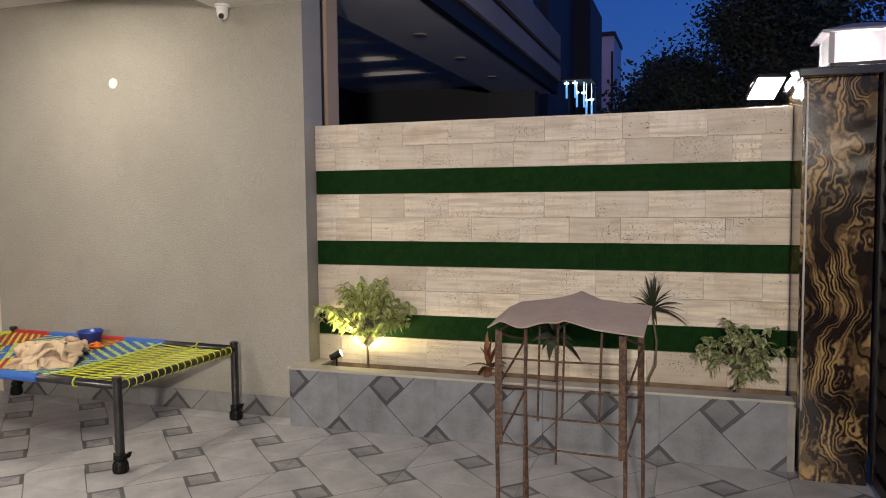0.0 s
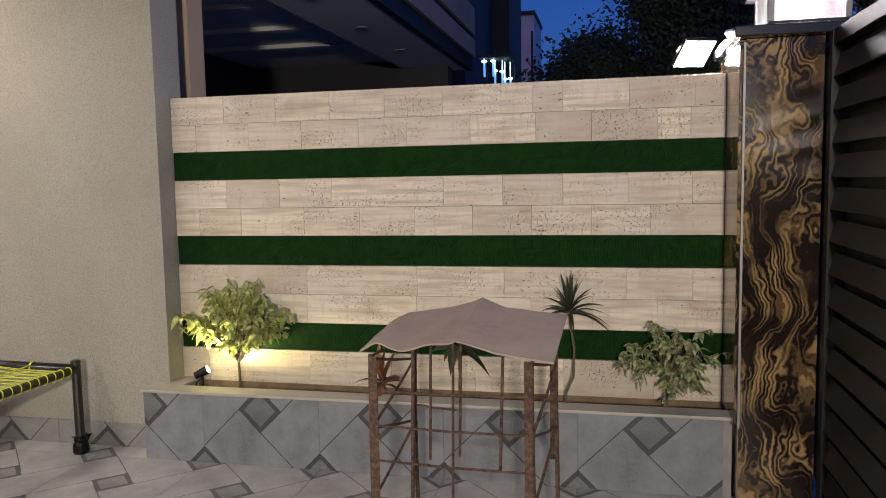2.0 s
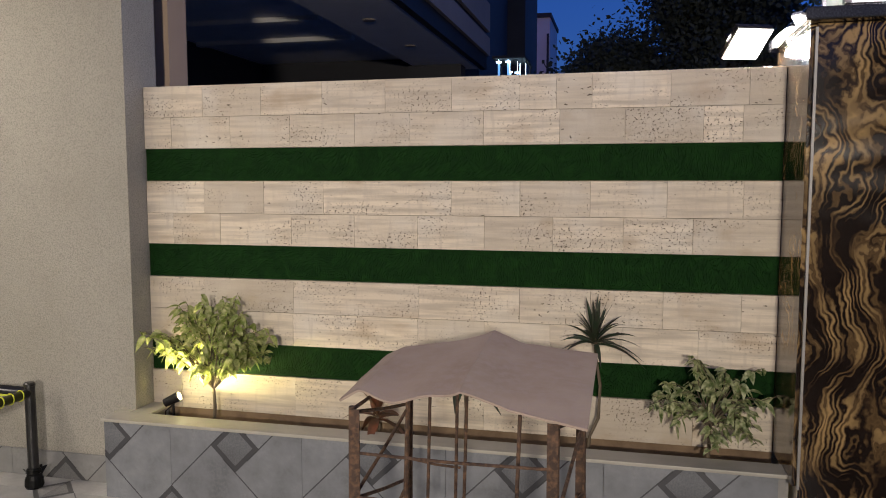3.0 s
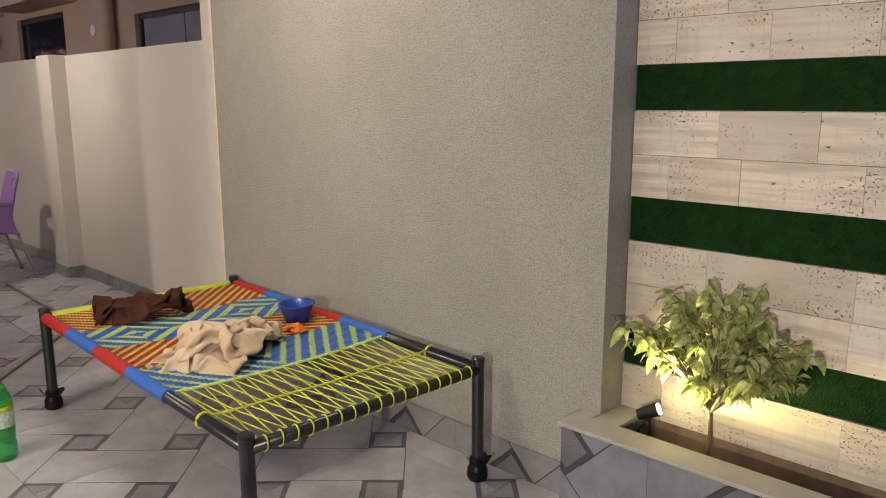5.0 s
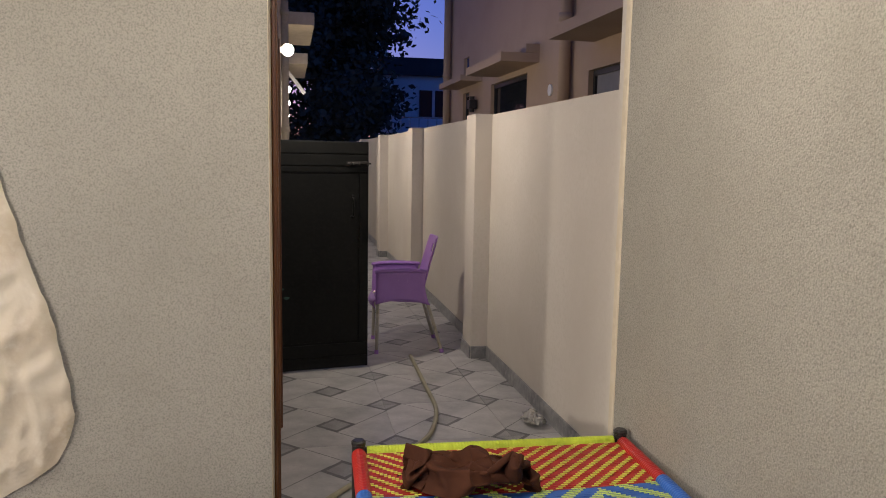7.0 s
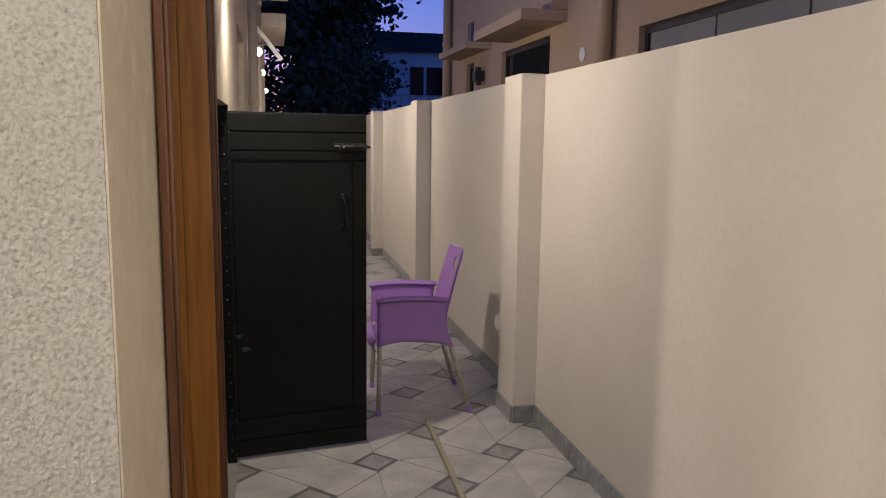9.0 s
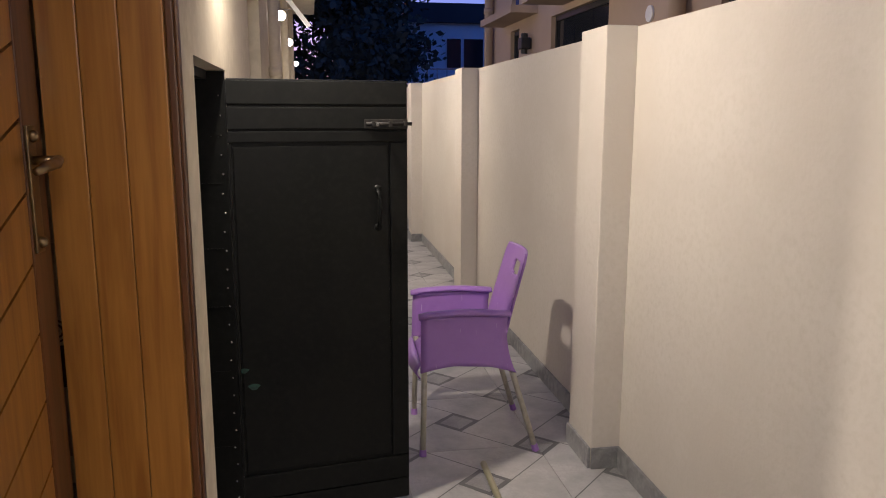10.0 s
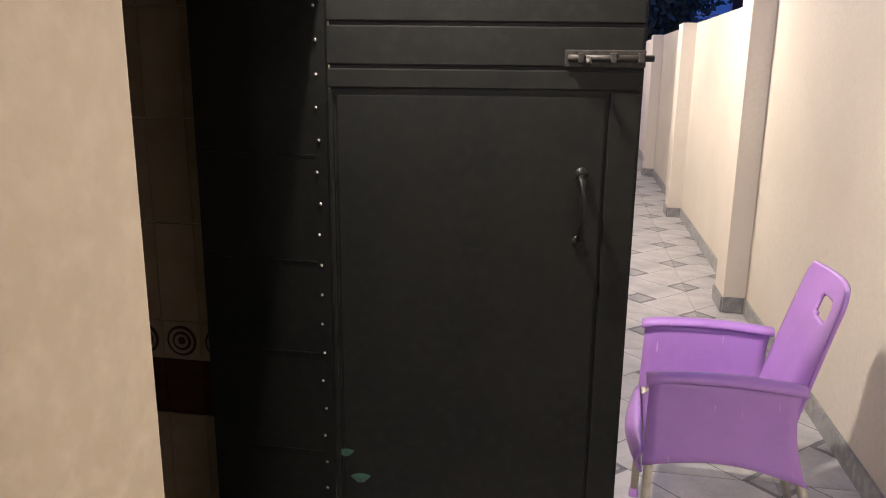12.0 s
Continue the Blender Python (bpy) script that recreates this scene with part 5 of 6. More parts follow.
M_FROST = mat("frosted_pane", (0.85, 0.80, 0.84), rough=0.35, transmission=0.92, bump=0.4, bscale=160)
part("foot", slab((-0.10, 0.10, -0.10, 0.10, 0.0, 0.022), (-0.155, 0.155, -0.155, 0.155, 0.022, 0.04), bevel=0.003), M_GATE, lan)
for sx in (-1, 1):
    for sy in (-1, 1):
        part("corner_post", slab((sx * 0.15 - 0.012, sx * 0.15 + 0.012, sy * 0.15 - 0.012, sy * 0.15 + 0.012, 0.0405, 0.185)), M_LANT, lan)
for a in range(4):
    bm = bmesh.new()
    box(bm, -0.137, 0.137, -0.153, -0.149, 0.042, 0.184, m=Matrix.Rotation(a * math.pi / 2, 4, "Z"))
    part("pane", bm, M_FROST if a != 3 else M_WPLAST, lan).visible_shadow = False
bm = bmesh.new()
g = [bm.verts.new((sx * 0.20, sy * 0.20, 0.186)) for sx, sy in ((-1, -1), (1, -1), (1, 1), (-1, 1))]
g2 = [bm.verts.new((sx * 0.20, sy * 0.20, 0.196)) for sx, sy in ((-1, -1), (1, -1), (1, 1), (-1, 1))]
g3 = [bm.verts.new((sx * 0.05, sy * 0.05, 0.245)) for sx, sy in ((-1, -1), (1, -1), (1, 1), (-1, 1))]
bm.faces.new(g[::-1])
bm.faces.new(g3)
for a, b in ((g, g2), (g2, g3)):
    for k in range(4):
        bm.faces.new((a[k], a[(k + 1) % 4], b[(k + 1) % 4], b[k]))
part("roof", bm, M_LANT, lan)
bm = bmesh.new()
bmesh.ops.create_uvsphere(bm, u_segments=14, v_segments=10, radius=0.03, matrix=Matrix.Translation((0, -0.05, 0.10)))
part("bulb", bm, glow("lantern_bulb", (1.0, 0.93, 0.95), 9.0), lan, smooth=True).visible_shadow = False

# garden spot lamp in the planter
sp = holder("garden_spot", pose(-1.925, 4.74, 0.347), "small black spike lamp shining on the shrub", "spot lamp")
bm = bmesh.new()
rod(bm, (0, 0, -0.06), (0, 0, 0.07), 0.006, 8)
part("spike", bm, M_GATE, sp)
A = Vector((0.80, 0.30, 0.40)).normalized()
c = Vector((0, 0, 0.085))
bm = bmesh.new()
rod(bm, c - A * 0.045, c + A * 0.03, 0.020, 16, 0.025)
part("head", bm, M_GATE, sp)
bm = bmesh.new()
rod(bm, c + A * 0.0305, c + A * 0.034, 0.020, 16)
part("lens", bm, glow("spot_lens", (1.0, 0.86, 0.45), 30.0), sp).visible_shadow = False
bm = bmesh.new()
pipe(bm, [(0.0, 0.0, 0.06), (-0.03, -0.02, 0.03), (-0.05, 0.0, -0.04), (-0.055, 0.06, -0.052)], 0.004, 8)
part("cable", bm, M_GATE, sp)

# ---- rusty rod stand with a folded sheet on it ----
M_RUST = mat("rusty_steel", (0.085, 0.052, 0.036), rough=0.85, metal=0.1, vary=(0.035, 0.022, 0.017), scale=18, grain=(0.19, 0.105, 0.06), gscale=60, bump=0.5, bscale=120)
M_BOARD = mat("weathered_brown_board", (0.38, 0.295, 0.24), rough=0.8, vary=(0.30, 0.22, 0.175), scale=4, grain=(0.36, 0.28, 0.245), gscale=35, bump=0.15, bscale=60)
shed = holder("rod_stand", pose(0, 0, 0), "rusty welded rod stand with a folded brown sheet on top", "stand")
FL, FR, BR, BL = (-0.503, 3.36), (0.018, 3.36), (0.060, 3.82), (-0.478, 3.82)
for (x, y), top in zip((FL, FR, BR, BL), (0.905, 0.885, 0.905, 0.905)):
    bm = bmesh.new()
    pipe(bm, [(x + 0.003 * math.sin(5 * k / 8 + x * 9), y + 0.003 * math.cos(4 * k / 8 + y * 5), top * k / 8) for k in range(9)], 0.0085, 8)
    part("post", bm, M_RUST, shed)
for (x, y), (sx, sy), z0 in ((FL, (1, 1), 0.42), (FR, (-1, 1), 0.40), (BR, (-1, -1), 0.42)):
    bm = slab((x - 0.002, x + sx * 0.024, y - 0.012, y - 0.008, z0, 0.90), (x - 0.002, x + 0.002, y - 0.012, y + sy * 0.024, z0, 0.90))
    part("angle_iron", bm, M_RUST, shed)


def bar_part(name, a, b, r=0.0052):
    bm = bmesh.new()
    mid = (Vector(a) + Vector(b)) / 2 + Vector((0, 0, -0.004))
    pipe(bm, [a, mid, b], r, 7)
    part(name, bm, M_RUST, shed)


for z, dz in ((0.787, 0.0), (0.672, -0.008), (0.556, -0.012), (0.43, -0.022)):
    bar_part("cross_rod", (FL[0], FL[1] - 0.009, z), (FR[0], FR[1] - 0.009, z + dz), 0.0042)
bar_part("cross_rod", (BL[0], BL[1], 0.60), (BL[0] + 0.16, BL[1], 0.585), 0.0042)
for (a, b) in ((FL, BL), (FR, BR)):
    zs = [0.42, 0.54, 0.66, 0.78, 0.89]
    for k in range(4):
        p, q = (a, b) if k % 2 == 0 else (b, a)
        bar_part("lacing_rod", (p[0], p[1], zs[k]), (q[0], q[1], zs[k + 1]))
    bar_part("top_rod", (a[0], a[1], 0.895), (b[0], b[1], 0.90))
for x, z0 in ((-0.415, 0.40), (-0.33, 0.20), (-0.30, 0.42), (-0.09, 0.53)):
    bar_part("inner_rod", (x, 3.78 if x < -0.2 else 3.40, z0), (x + 0.012, 3.78 if x < -0.2 else 3.40, 0.90))
bar_part("spare_rod", (-0.42, 3.50, 0.02), (-0.455, 3.72, 0.90), 0.0075)
# folded sheet: a crisp ridge runs back from the front edge, the near half waves, edges bent down
bm = bmesh.new()
NX, NY_ = 60, 24
g = []
for j in range(NY_ + 1):
    v = j / NY_
    row = []
    for i in range(NX + 1):
        u = i / NX
        x = -0.560 + 0.652 * u
        k = min(1.0, u / 0.5)             # left leaf, up to the ridge
        q = max(0.0, (u - 0.5) / 0.5)     # right leaf, down from it
        front = 3.41 - 0.14 * q ** 1.4 + 0.010 * math.sin(11 * u + 1) * (1 - q)
        back = 3.84 + 0.10 * k + 0.02 * q
        y = front + (back - front) * v
        zf = 0.922 + 0.012 * math.sin(19 * u + 0.4) * (1 - k ** 6) * min(1.0, 8 * u) + 0.024 * k ** 7 - 0.026 * min(1.0, 2.5 * q)
        zb = 0.950 + 0.022 * k + 0.030 * k ** 5 - 0.030 * min(1.0, 3.5 * q) - 0.036 * q
        zz = zf + (zb - zf) * v ** 0.8
        if u < 0.08:
            zz -= 0.022 * (1 - u / 0.08)
        zz += 0.003 * noise.noise(Vector((x * 11, y * 11, 2.0)))
        row.append(bm.verts.new((x, y, zz)))
    g.append(row)
for j in range(NY_):
    for i in range(NX):
        bm.faces.new((g[j][i], g[j][i + 1], g[j + 1][i + 1], g[j + 1][i]))
bmesh.ops.recalc_face_normals(bm, faces=bm.faces[:])
fs_ob = part("folded_sheet", bm, M_BOARD, shed, "folded weathered brown sheet", smooth=False)
md = fs_ob.modifiers.new("thick", "SOLIDIFY")
md.thickness = 0.006
bm = slab((-0.40, -0.20, 3.40, 3.50, 0.001, 0.018), bevel=0.004)
brick_ob = thing("brick_scrap", bm, M_RUST, "flat rusty scrap on the floor under the stand", "scrap")

# ---- plants ----
M_LEAFV = mat("variegated_leaf", (0.25, 0.33, 0.07), rough=0.42, vary=(0.70, 0.68, 0.36), scale=42)
M_LEAFV2 = mat("dark_variegated_leaf", (0.13, 0.19, 0.055), rough=0.42, vary=(0.70, 0.70, 0.42), scale=46)
M_LEAFD = mat("dark_green_leaf", (0.022, 0.042, 0.020), rough=0.4, vary=(0.05, 0.04, 0.03), scale=20)
M_LEAFR = mat("bronze_leaf", (0.10, 0.055, 0.03), rough=0.45, vary=(0.22, 0.07, 0.03), scale=14)
M_STEM = mat("grey_brown_stem", (0.13, 0.10, 0.065), rough=0.85, vary=(0.09, 0.07, 0.045), scale=30)


def let_light_through(m, share):
    """Thin leaves pass on a share of the light that falls on their other side."""
    t = m.node_tree
    b = t.nodes["Principled BSDF"]
    tr = t.nodes.new("ShaderNodeBsdfTranslucent")
    t.links.new(b.inputs["Base Color"].links[0].from_socket, tr.inputs["Color"])
    mx = t.nodes.new("ShaderNodeMixShader")
    mx.inputs[0].default_value = share
    t.links.new(b.outputs[0], mx.inputs[1])
    t.links.new(tr.outputs[0], mx.inputs[2])
    t.links.new(mx.outputs[0], t.nodes["Material Output"].inputs["Surface"])


let_light_through(M_LEAFV, 0.45)
let_light_through(M_LEAFV2, 0.35)


def leaf_mesh(vs, fs, p, d, length, width, curl, rnd):
    """One pointed leaf along d from p: a folded strip that droops by curl."""
    d = Vector(d).normalized()
    s = d.cross(Vector((0, 0, 1)))
    s = (s if s.length > 0.05 else Vector((1, 0, 0))).normalized()
    s.rotate(Matrix.Rotation(rnd.uniform(-0.9, 0.9), 3, d))
    up = s.cross(d)
    n = 5
    base = len(vs)
    for k in range(n + 1):
        t = k / n
        c = Vector(p) + d * length * t - Vector((0, 0, 1)) * curl * length * t * t
        w = width * math.sin(math.pi * min(1, 0.08 + 0.92 * t) ** 0.8) * 0.5 + 0.0005
        vs.extend([c - s * w + up * w * 0.35, c, c + s * w + up * w * 0.35])
    for k in range(n):
        a = base + 3 * k
        fs.extend([(a, a + 1, a + 4, a + 3), (a + 1, a + 2, a + 5, a + 4)])


def leaves_part(name, vs, fs, material, parent, label=""):
    me = bpy.data.meshes.new(name)
    me.from_pydata([tuple(v) for v in vs], [], fs)
    me.materials.append(material)
    for p in me.polygons:
        p.use_smooth = True
    ob = new(name, me)
    ob.parent = parent
    return tagged(ob, label, kind="stuff")


def shrub(name, at, label, lobes, spread, n_twigs, n_leaf, leaf, material, seed, droop):
    """A small shrub: bent trunk, twigs out to several lobes of the crown, leaves near their ends."""
    ob = holder(name, pose(*at), label, "shrub")
    r = random.Random(seed)
    bm = bmesh.new()
    fork = Vector((0.01, 0, 0.17))
    pipe(bm, [(0, 0, -0.06), (0.012, 0.004, fork.z * 0.5), tuple(fork)], [0.009, 0.008, 0.007], 8)
    part("trunk", bm, M_STEM, ob)
    bm = bmesh.new()
    vs, fs = [], []
    tips = []
    for x, z in lobes:
        for k in range(n_twigs):
            tips.append(Vector((x + r.gauss(0, spread), r.gauss(-0.03, 1.3 * spread), z + r.gauss(0, 0.8 * spread))))
    for tip in tips:
        mid = fork.lerp(tip, 0.5) + Vector((r.uniform(-.03, .03), r.uniform(-.02, .02), 0.05))
        pts = [fork, fork.lerp(mid, 0.55) + Vector((0, 0, 0.01)), mid, mid.lerp(tip, 0.5) + Vector((0, 0, 0.018)), tip]
        pipe(bm, [tuple(p) for p in pts], [0.0032, 0.0026, 0.002, 0.0016, 0.001], 5)
        for q in range(n_leaf):
            t = 0.52 + 0.48 * (q + r.random()) / n_leaf
            i = min(3, int(t * 4))
            p = pts[i].lerp(pts[i + 1], t * 4 - i)
            a = r.uniform(0, 2 * math.pi)
            d = Vector((math.cos(a), math.sin(a) * 0.8, r.uniform(-0.9, 0.35) - droop * 0.4))
            l = leaf * r.uniform(0.7, 1.25)
            leaf_mesh(vs, fs, p, d, l, l * 0.52, droop * r.uniform(0.3, 0.9), r)
    part("branchwork", bm, M_STEM, ob)
    leaves_part("leaves", vs, fs, material, ob, "small pointed variegated leaves")
    return ob


shrub("variegated_shrub", (-1.715, 4.735, 0.325), "leafy variegated shrub lit from below in the planter", [(0.062, 0.599), (0.181, 0.573), (-0.046, 0.582), (-0.094, 0.525), (-0.224, 0.422), (-0.319, 0.425), (-0.199, 0.294), (-0.038, 0.399), (0.176, 0.434), (0.235, 0.464), (0.111, 0.305), (-0.029, 0.272), (0.232, 0.324), (0.071, 0.459)], 0.045, 6, 10, 0.050, M_LEAFV, 4, 0.5)
shrub("trailing_shrub", (0.50, 4.70, 0.325), "drooping variegated shrub hanging over the planter edge", [(-0.004, 0.405), (-0.039, 0.44), (0.088, 0.396), (0.145, 0.362), (-0.238, 0.267), (-0.178, 0.3), (-0.097, 0.365), (0.225, 0.305), (0.18, 0.266), (0.043, 0.285), (0.113, 0.227), (0.034, 0.112), (0.136, 0.167), (-0.119, 0.166), (0.193, 0.158), (-0.049, 0.243)], 0.036, 3, 8, 0.044, M_LEAFV2, 9, 0.55)


def rosette(parent, top, n, length, width, material, seed, rise=(0.0, 1.0)):
    vs, fs = [], []
    r = random.Random(seed)
    for k in range(n):
        a = k * 2.399 + r.uniform(-0.2, 0.2)
        e = rise[0] + (rise[1] - rise[0]) * (k / n)
        d = Vector((math.cos(a) * (1.1 - e), math.sin(a) * (1.1 - e) * 0.8, e + 0.12))
        leaf_mesh(vs, fs, Vector(top) + Vector((0, 0, 0.02 * k / n)), d, length * r.uniform(0.75, 1.1), width, 0.55 * (1.1 - e), r)
    return leaves_part("leaves", vs, fs, material, parent, "long narrow arching leaves")


dr = holder("dracaena", pose(0.03, 4.74, 0.325), "slender dracaena with a tuft of dark narrow leaves", "plant")
bm = bmesh.new()
pipe(bm, [(0, 0, -0.06), (0.01, 0, 0.08), (0.045, 0.0, 0.16), (0.05, 0.0, 0.30), (0.03, 0.01, 0.42), (0.025, 0.01, 0.50)], [0.008, 0.007, 0.007, 0.0065, 0.006, 0.006], 8)
part("stem", bm, M_STEM, dr)
rosette(dr, (0.025, 0.01, 0.47), 34, 0.20, 0.019, M_LEAFD, 2)
for nm, x, y, seed, n, ln, wd, lab in (("bronze_cordyline", -0.90, 4.75, 6, 9, 0.20, 0.042, "small bronze-leaved plant drooping in the planter"), ("broadleaf_plant", -0.50, 4.74, 12, 11, 0.17, 0.062, "dark broad-leaved plant behind the stand")):
    cp2 = holder(nm, pose(x, y, 0.325), lab, "plant")
    hgt = 0.10 if seed == 6 else 0.30
    bm = bmesh.new()
    pipe(bm, [(0, 0, -0.06), (0.01, 0, hgt * 0.5), (0.0, 0.0, hgt)], 0.006, 8)
    part("stem", bm, M_STEM, cp2)
    rosette(cp2, (0, 0, hgt - 0.02), n, ln, wd, M_LEAFR if seed == 6 else M_LEAFD, seed, (-0.25, 0.9))
    if seed == 6:
        rosette(cp2, (-0.01, 0, hgt), 3, 0.20, 0.040, M_LEAFR, 3, (0.95, 1.08))

# ---- trees far off ----
M_FOLI = mat("night_foliage", (0.085, 0.095, 0.065), rough=0.7, vary=(0.05, 0.06, 0.04), scale=2)


def tree(at, height, spread, seed, leaves, label, size=0.36, low=0.34):
    ob = holder("tree", pose(*at), label, "tree")
    r = random.Random(seed)
    bm = bmesh.new()
    pipe(bm, [(0, 0, 0), (0.1, 0.05, height * 0.25), (0.0, 0.1, height * 0.5), (0.1, 0, height * 0.8)], [0.28, 0.22, 0.15, 0.05], 9)
    part("trunk", bm, M_STEM, ob)
    vs, fs = [], []
    clumps = []
    for k in range(26):
        a, q = r.uniform(0, 6.283), math.sqrt(r.random())
        z = height * r.uniform(low, 0.96)
        k_w = spread * (1.05 - 0.55 * max(0.0, abs(z / height - 0.55) - 0.1 - 0.2 * (low < 0.3)) / 0.35)
        c = Vector((math.cos(a) * q * k_w, math.sin(a) * q * k_w, z))
        clumps.append((c, spread * r.uniform(0.24, 0.42)))
        bm = bmesh.new()
        pipe(bm, [(0.0, 0.1, min(z * 0.7, height * 0.6)), tuple(Vector((0, 0.1, z * 0.8)).lerp(c, 0.5)), tuple(c)], [0.08, 0.05, 0.02], 6)
        part("limb", bm, M_STEM, ob)
    for k in range(leaves):
        c, rad = clumps[r.randrange(len(clumps))]
        p = c + Vector((r.gauss(0, 1), r.gauss(0, 1), r.gauss(0, 0.8))) * rad * 0.66
        d = Vector((r.uniform(-1, 1), r.uniform(-1, 1), r.uniform(-1, 0.5)))
        d.normalize()
        s = d.orthogonal().normalized()
        s.rotate(Matrix.Rotation(r.uniform(0, 6.28), 3, d))
        l = size * r.uniform(0.6, 1.4)
        i = len(vs)
        vs += [p, p + d * l * 0.5 + s * l * 0.3, p + d * l, p + d * l * 0.5 - s * l * 0.3]
        fs.append((i, i + 1, i + 2, i + 3))
    leaves_part("crown", vs, fs, M_FOLI, ob)
    return ob


tree((1.2, 17.0, -0.06), 5.3, 1.6, 1, 56000, "low dark leafy tree against the dusk sky", 0.09)
tree((5.0, 15.0, -0.06), 9.2, 2.4, 2, 70000, "tall dark leafy tree against the dusk sky", 0.10)
tree((-0.25, 20.0, -0.06), 4.7, 1.3, 3, 24000, "small dark tree beyond the houses", 0.13)
tree((3.4, 22.0, -0.06), 6.0, 2.0, 7, 26000, "dark leafy tree behind the others", 0.16)
tree((-30.0, 4.6, -0.06), 9.5, 2.7, 4, 34000, "dark dense tree at the end of the lane", 0.26, low=0.12)
tree((-33.0, 1.5, -0.06), 11.0, 3.2, 5, 22000, "tall dark tree at the end of the lane", 0.26, low=0.12)


# ---- paint tins, bottle and rags beside the house pier ----
bt = holder("soda_bottle", pose(-4.17, 3.292, 0), "green plastic drink bottle standing on the floor", "bottle")
M_PET = mat("green_bottle_plastic", (0.10, 0.66, 0.18), rough=0.1, vary=(0.07, 0.56, 0.13), scale=12, transmission=0.8)
bm = bmesh.new()
lathe(bm, [(0.030, 0.004), (0.044, 0.0), (0.0525, 0.012), (0.054, 0.045), (0.0535, 0.070), (0.0485, 0.084), (0.0525, 0.098), (0.0505, 0.108), (0.0535, 0.122), (0.0535, 0.248), (0.050, 0.272), (0.040, 0.302), (0.025, 0.335), (0.0155, 0.352), (0.0145, 0.356)], 30)
part("body", bm, M_PET, bt, smooth=True)
bm = bmesh.new()
lathe(bm, [(0.017, 0.352), (0.0175, 0.356), (0.0175, 0.372), (0.015, 0.376)], 20)
part("cap", bm, mat("dark_green_cap", (0.01, 0.12, 0.04), rough=0.4), bt)
bm = bmesh.new()
lathe(bm, [(0.0537, 0.152), (0.0545, 0.153), (0.0545, 0.220), (0.0537, 0.221)], 30)
lab = part("label", bm, mat("green_white_label", (0.35, 0.52, 0.34), rough=0.4, vary=(0.72, 0.75, 0.70), scale=70), bt, "pale green and white label")
bm = bmesh.new()
lathe(bm, [(0.0537, 0.2215), (0.0545, 0.222), (0.0545, 0.243), (0.0537, 0.244)], 30)
part("label_band", bm, mat("yellow_label_band", (0.62, 0.58, 0.03), rough=0.4, vary=(0.15, 0.35, 0.05), scale=30), bt, "yellow band of the label")

tin = holder("thinner_can", pose(-4.535, 3.135, 0, 0, 0, 62), "white rectangular solvent can with a rag on top", "can")
M_TINW = mat("white_can_paint", (0.58, 0.56, 0.52), rough=0.35, vary=(0.52, 0.51, 0.50), scale=12)
bm = slab((-0.088, 0.088, -0.055, 0.055, 0.0, 0.285))
bevelled(bm, 0.014, 3)
part("body", bm, M_TINW, tin, smooth=False)
part("rim", slab((-0.082, 0.082, -0.049, 0.049, 0.2855, 0.292), bevel=0.002), M_TINW, tin)
bm = bmesh.new()
rod(bm, (-0.045, 0.012, 0.292), (-0.045, 0.012, 0.312), 0.017, 16)
part("spout", bm, M_WPLAST, tin)
M_INK = mat("dark_print", (0.03, 0.03, 0.03), rough=0.5)
M_INKG = mat("grey_print", (0.30, 0.30, 0.30), rough=0.5)
M_INKR = mat("red_print", (0.35, 0.02, 0.015), rough=0.5)
for z, w, h, m in ((0.256, 0.09, 0.008, M_INKG), (0.232, 0.11, 0.004, M_INK), (0.218, 0.11, 0.004, M_INK), (0.195, 0.10, 0.003, M_INKG), (0.185, 0.11, 0.003, M_INKG), (0.175, 0.09, 0.003, M_INKG), (0.12, 0.11, 0.003, M_INKG), (0.11, 0.10, 0.003, M_INKG), (0.05, 0.12, 0.003, M_INKG)):
    part("print_bar", slab((-0.066, -0.066 + w, -0.0566, -0.0552, z, z + h)), m, tin)
bm = bmesh.new()
box(bm, -0.009, 0.009, -0.0567, -0.0552, -0.009, 0.009, m=Matrix.Translation((0.045, 0, 0.165)) @ Matrix.Rotation(math.pi / 4, 4, "Y"))
part("hazard_mark", bm, M_INKR, tin)
M_RAG = mat("dirty_pink_rag", (0.36, 0.25, 0.20), rough=0.95, vary=(0.26, 0.17, 0.13), scale=30, bump=0.5, bscale=200)
crumple("rag", 0.085, 0.06, 0.07, 21.0, M_RAG, "dirty pinkish rag on the solvent can", "rag", pose(-4.545, 3.10, 0.292, 0, 0, 20))

pt = holder("paint_tin", pose(-4.415, 3.02, 0), "open round paint tin with a green and violet label", "tin")
M_TIN = mat("painted_tin_brown", (0.05, 0.022, 0.018), rough=0.4, vary=(0.10, 0.05, 0.04), scale=20)
bm = bmesh.new()
lathe(bm, [(0.055, 0.0), (0.058, 0.002), (0.058, 0.13), (0.060, 0.132), (0.060, 0.137), (0.053, 0.137), (0.053, 0.06), (0.002, 0.058)], 30)
part("body", bm, M_TIN, pt)
bm = bmesh.new()
lathe(bm, [(0.0582, 0.008), (0.0588, 0.009), (0.0588, 0.045), (0.0582, 0.046)], 30)
part("label", bm, mat("green_tin_label", (0.02, 0.16, 0.03), rough=0.4, vary=(0.03, 0.08, 0.03), scale=40), pt, "green lower label")
bm = bmesh.new()
lathe(bm, [(0.0582, 0.0465), (0.0588, 0.047), (0.0588, 0.098), (0.0582, 0.099)], 30)
part("label_band", bm, mat("violet_tin_label", (0.04, 0.03, 0.10), rough=0.4, vary=(0.25, 0.25, 0.30), scale=60), pt, "violet label band")

bk = holder("bucket", pose(-4.462, 2.935, 0), "red and white plastic paint bucket", "bucket")
bm = bmesh.new()
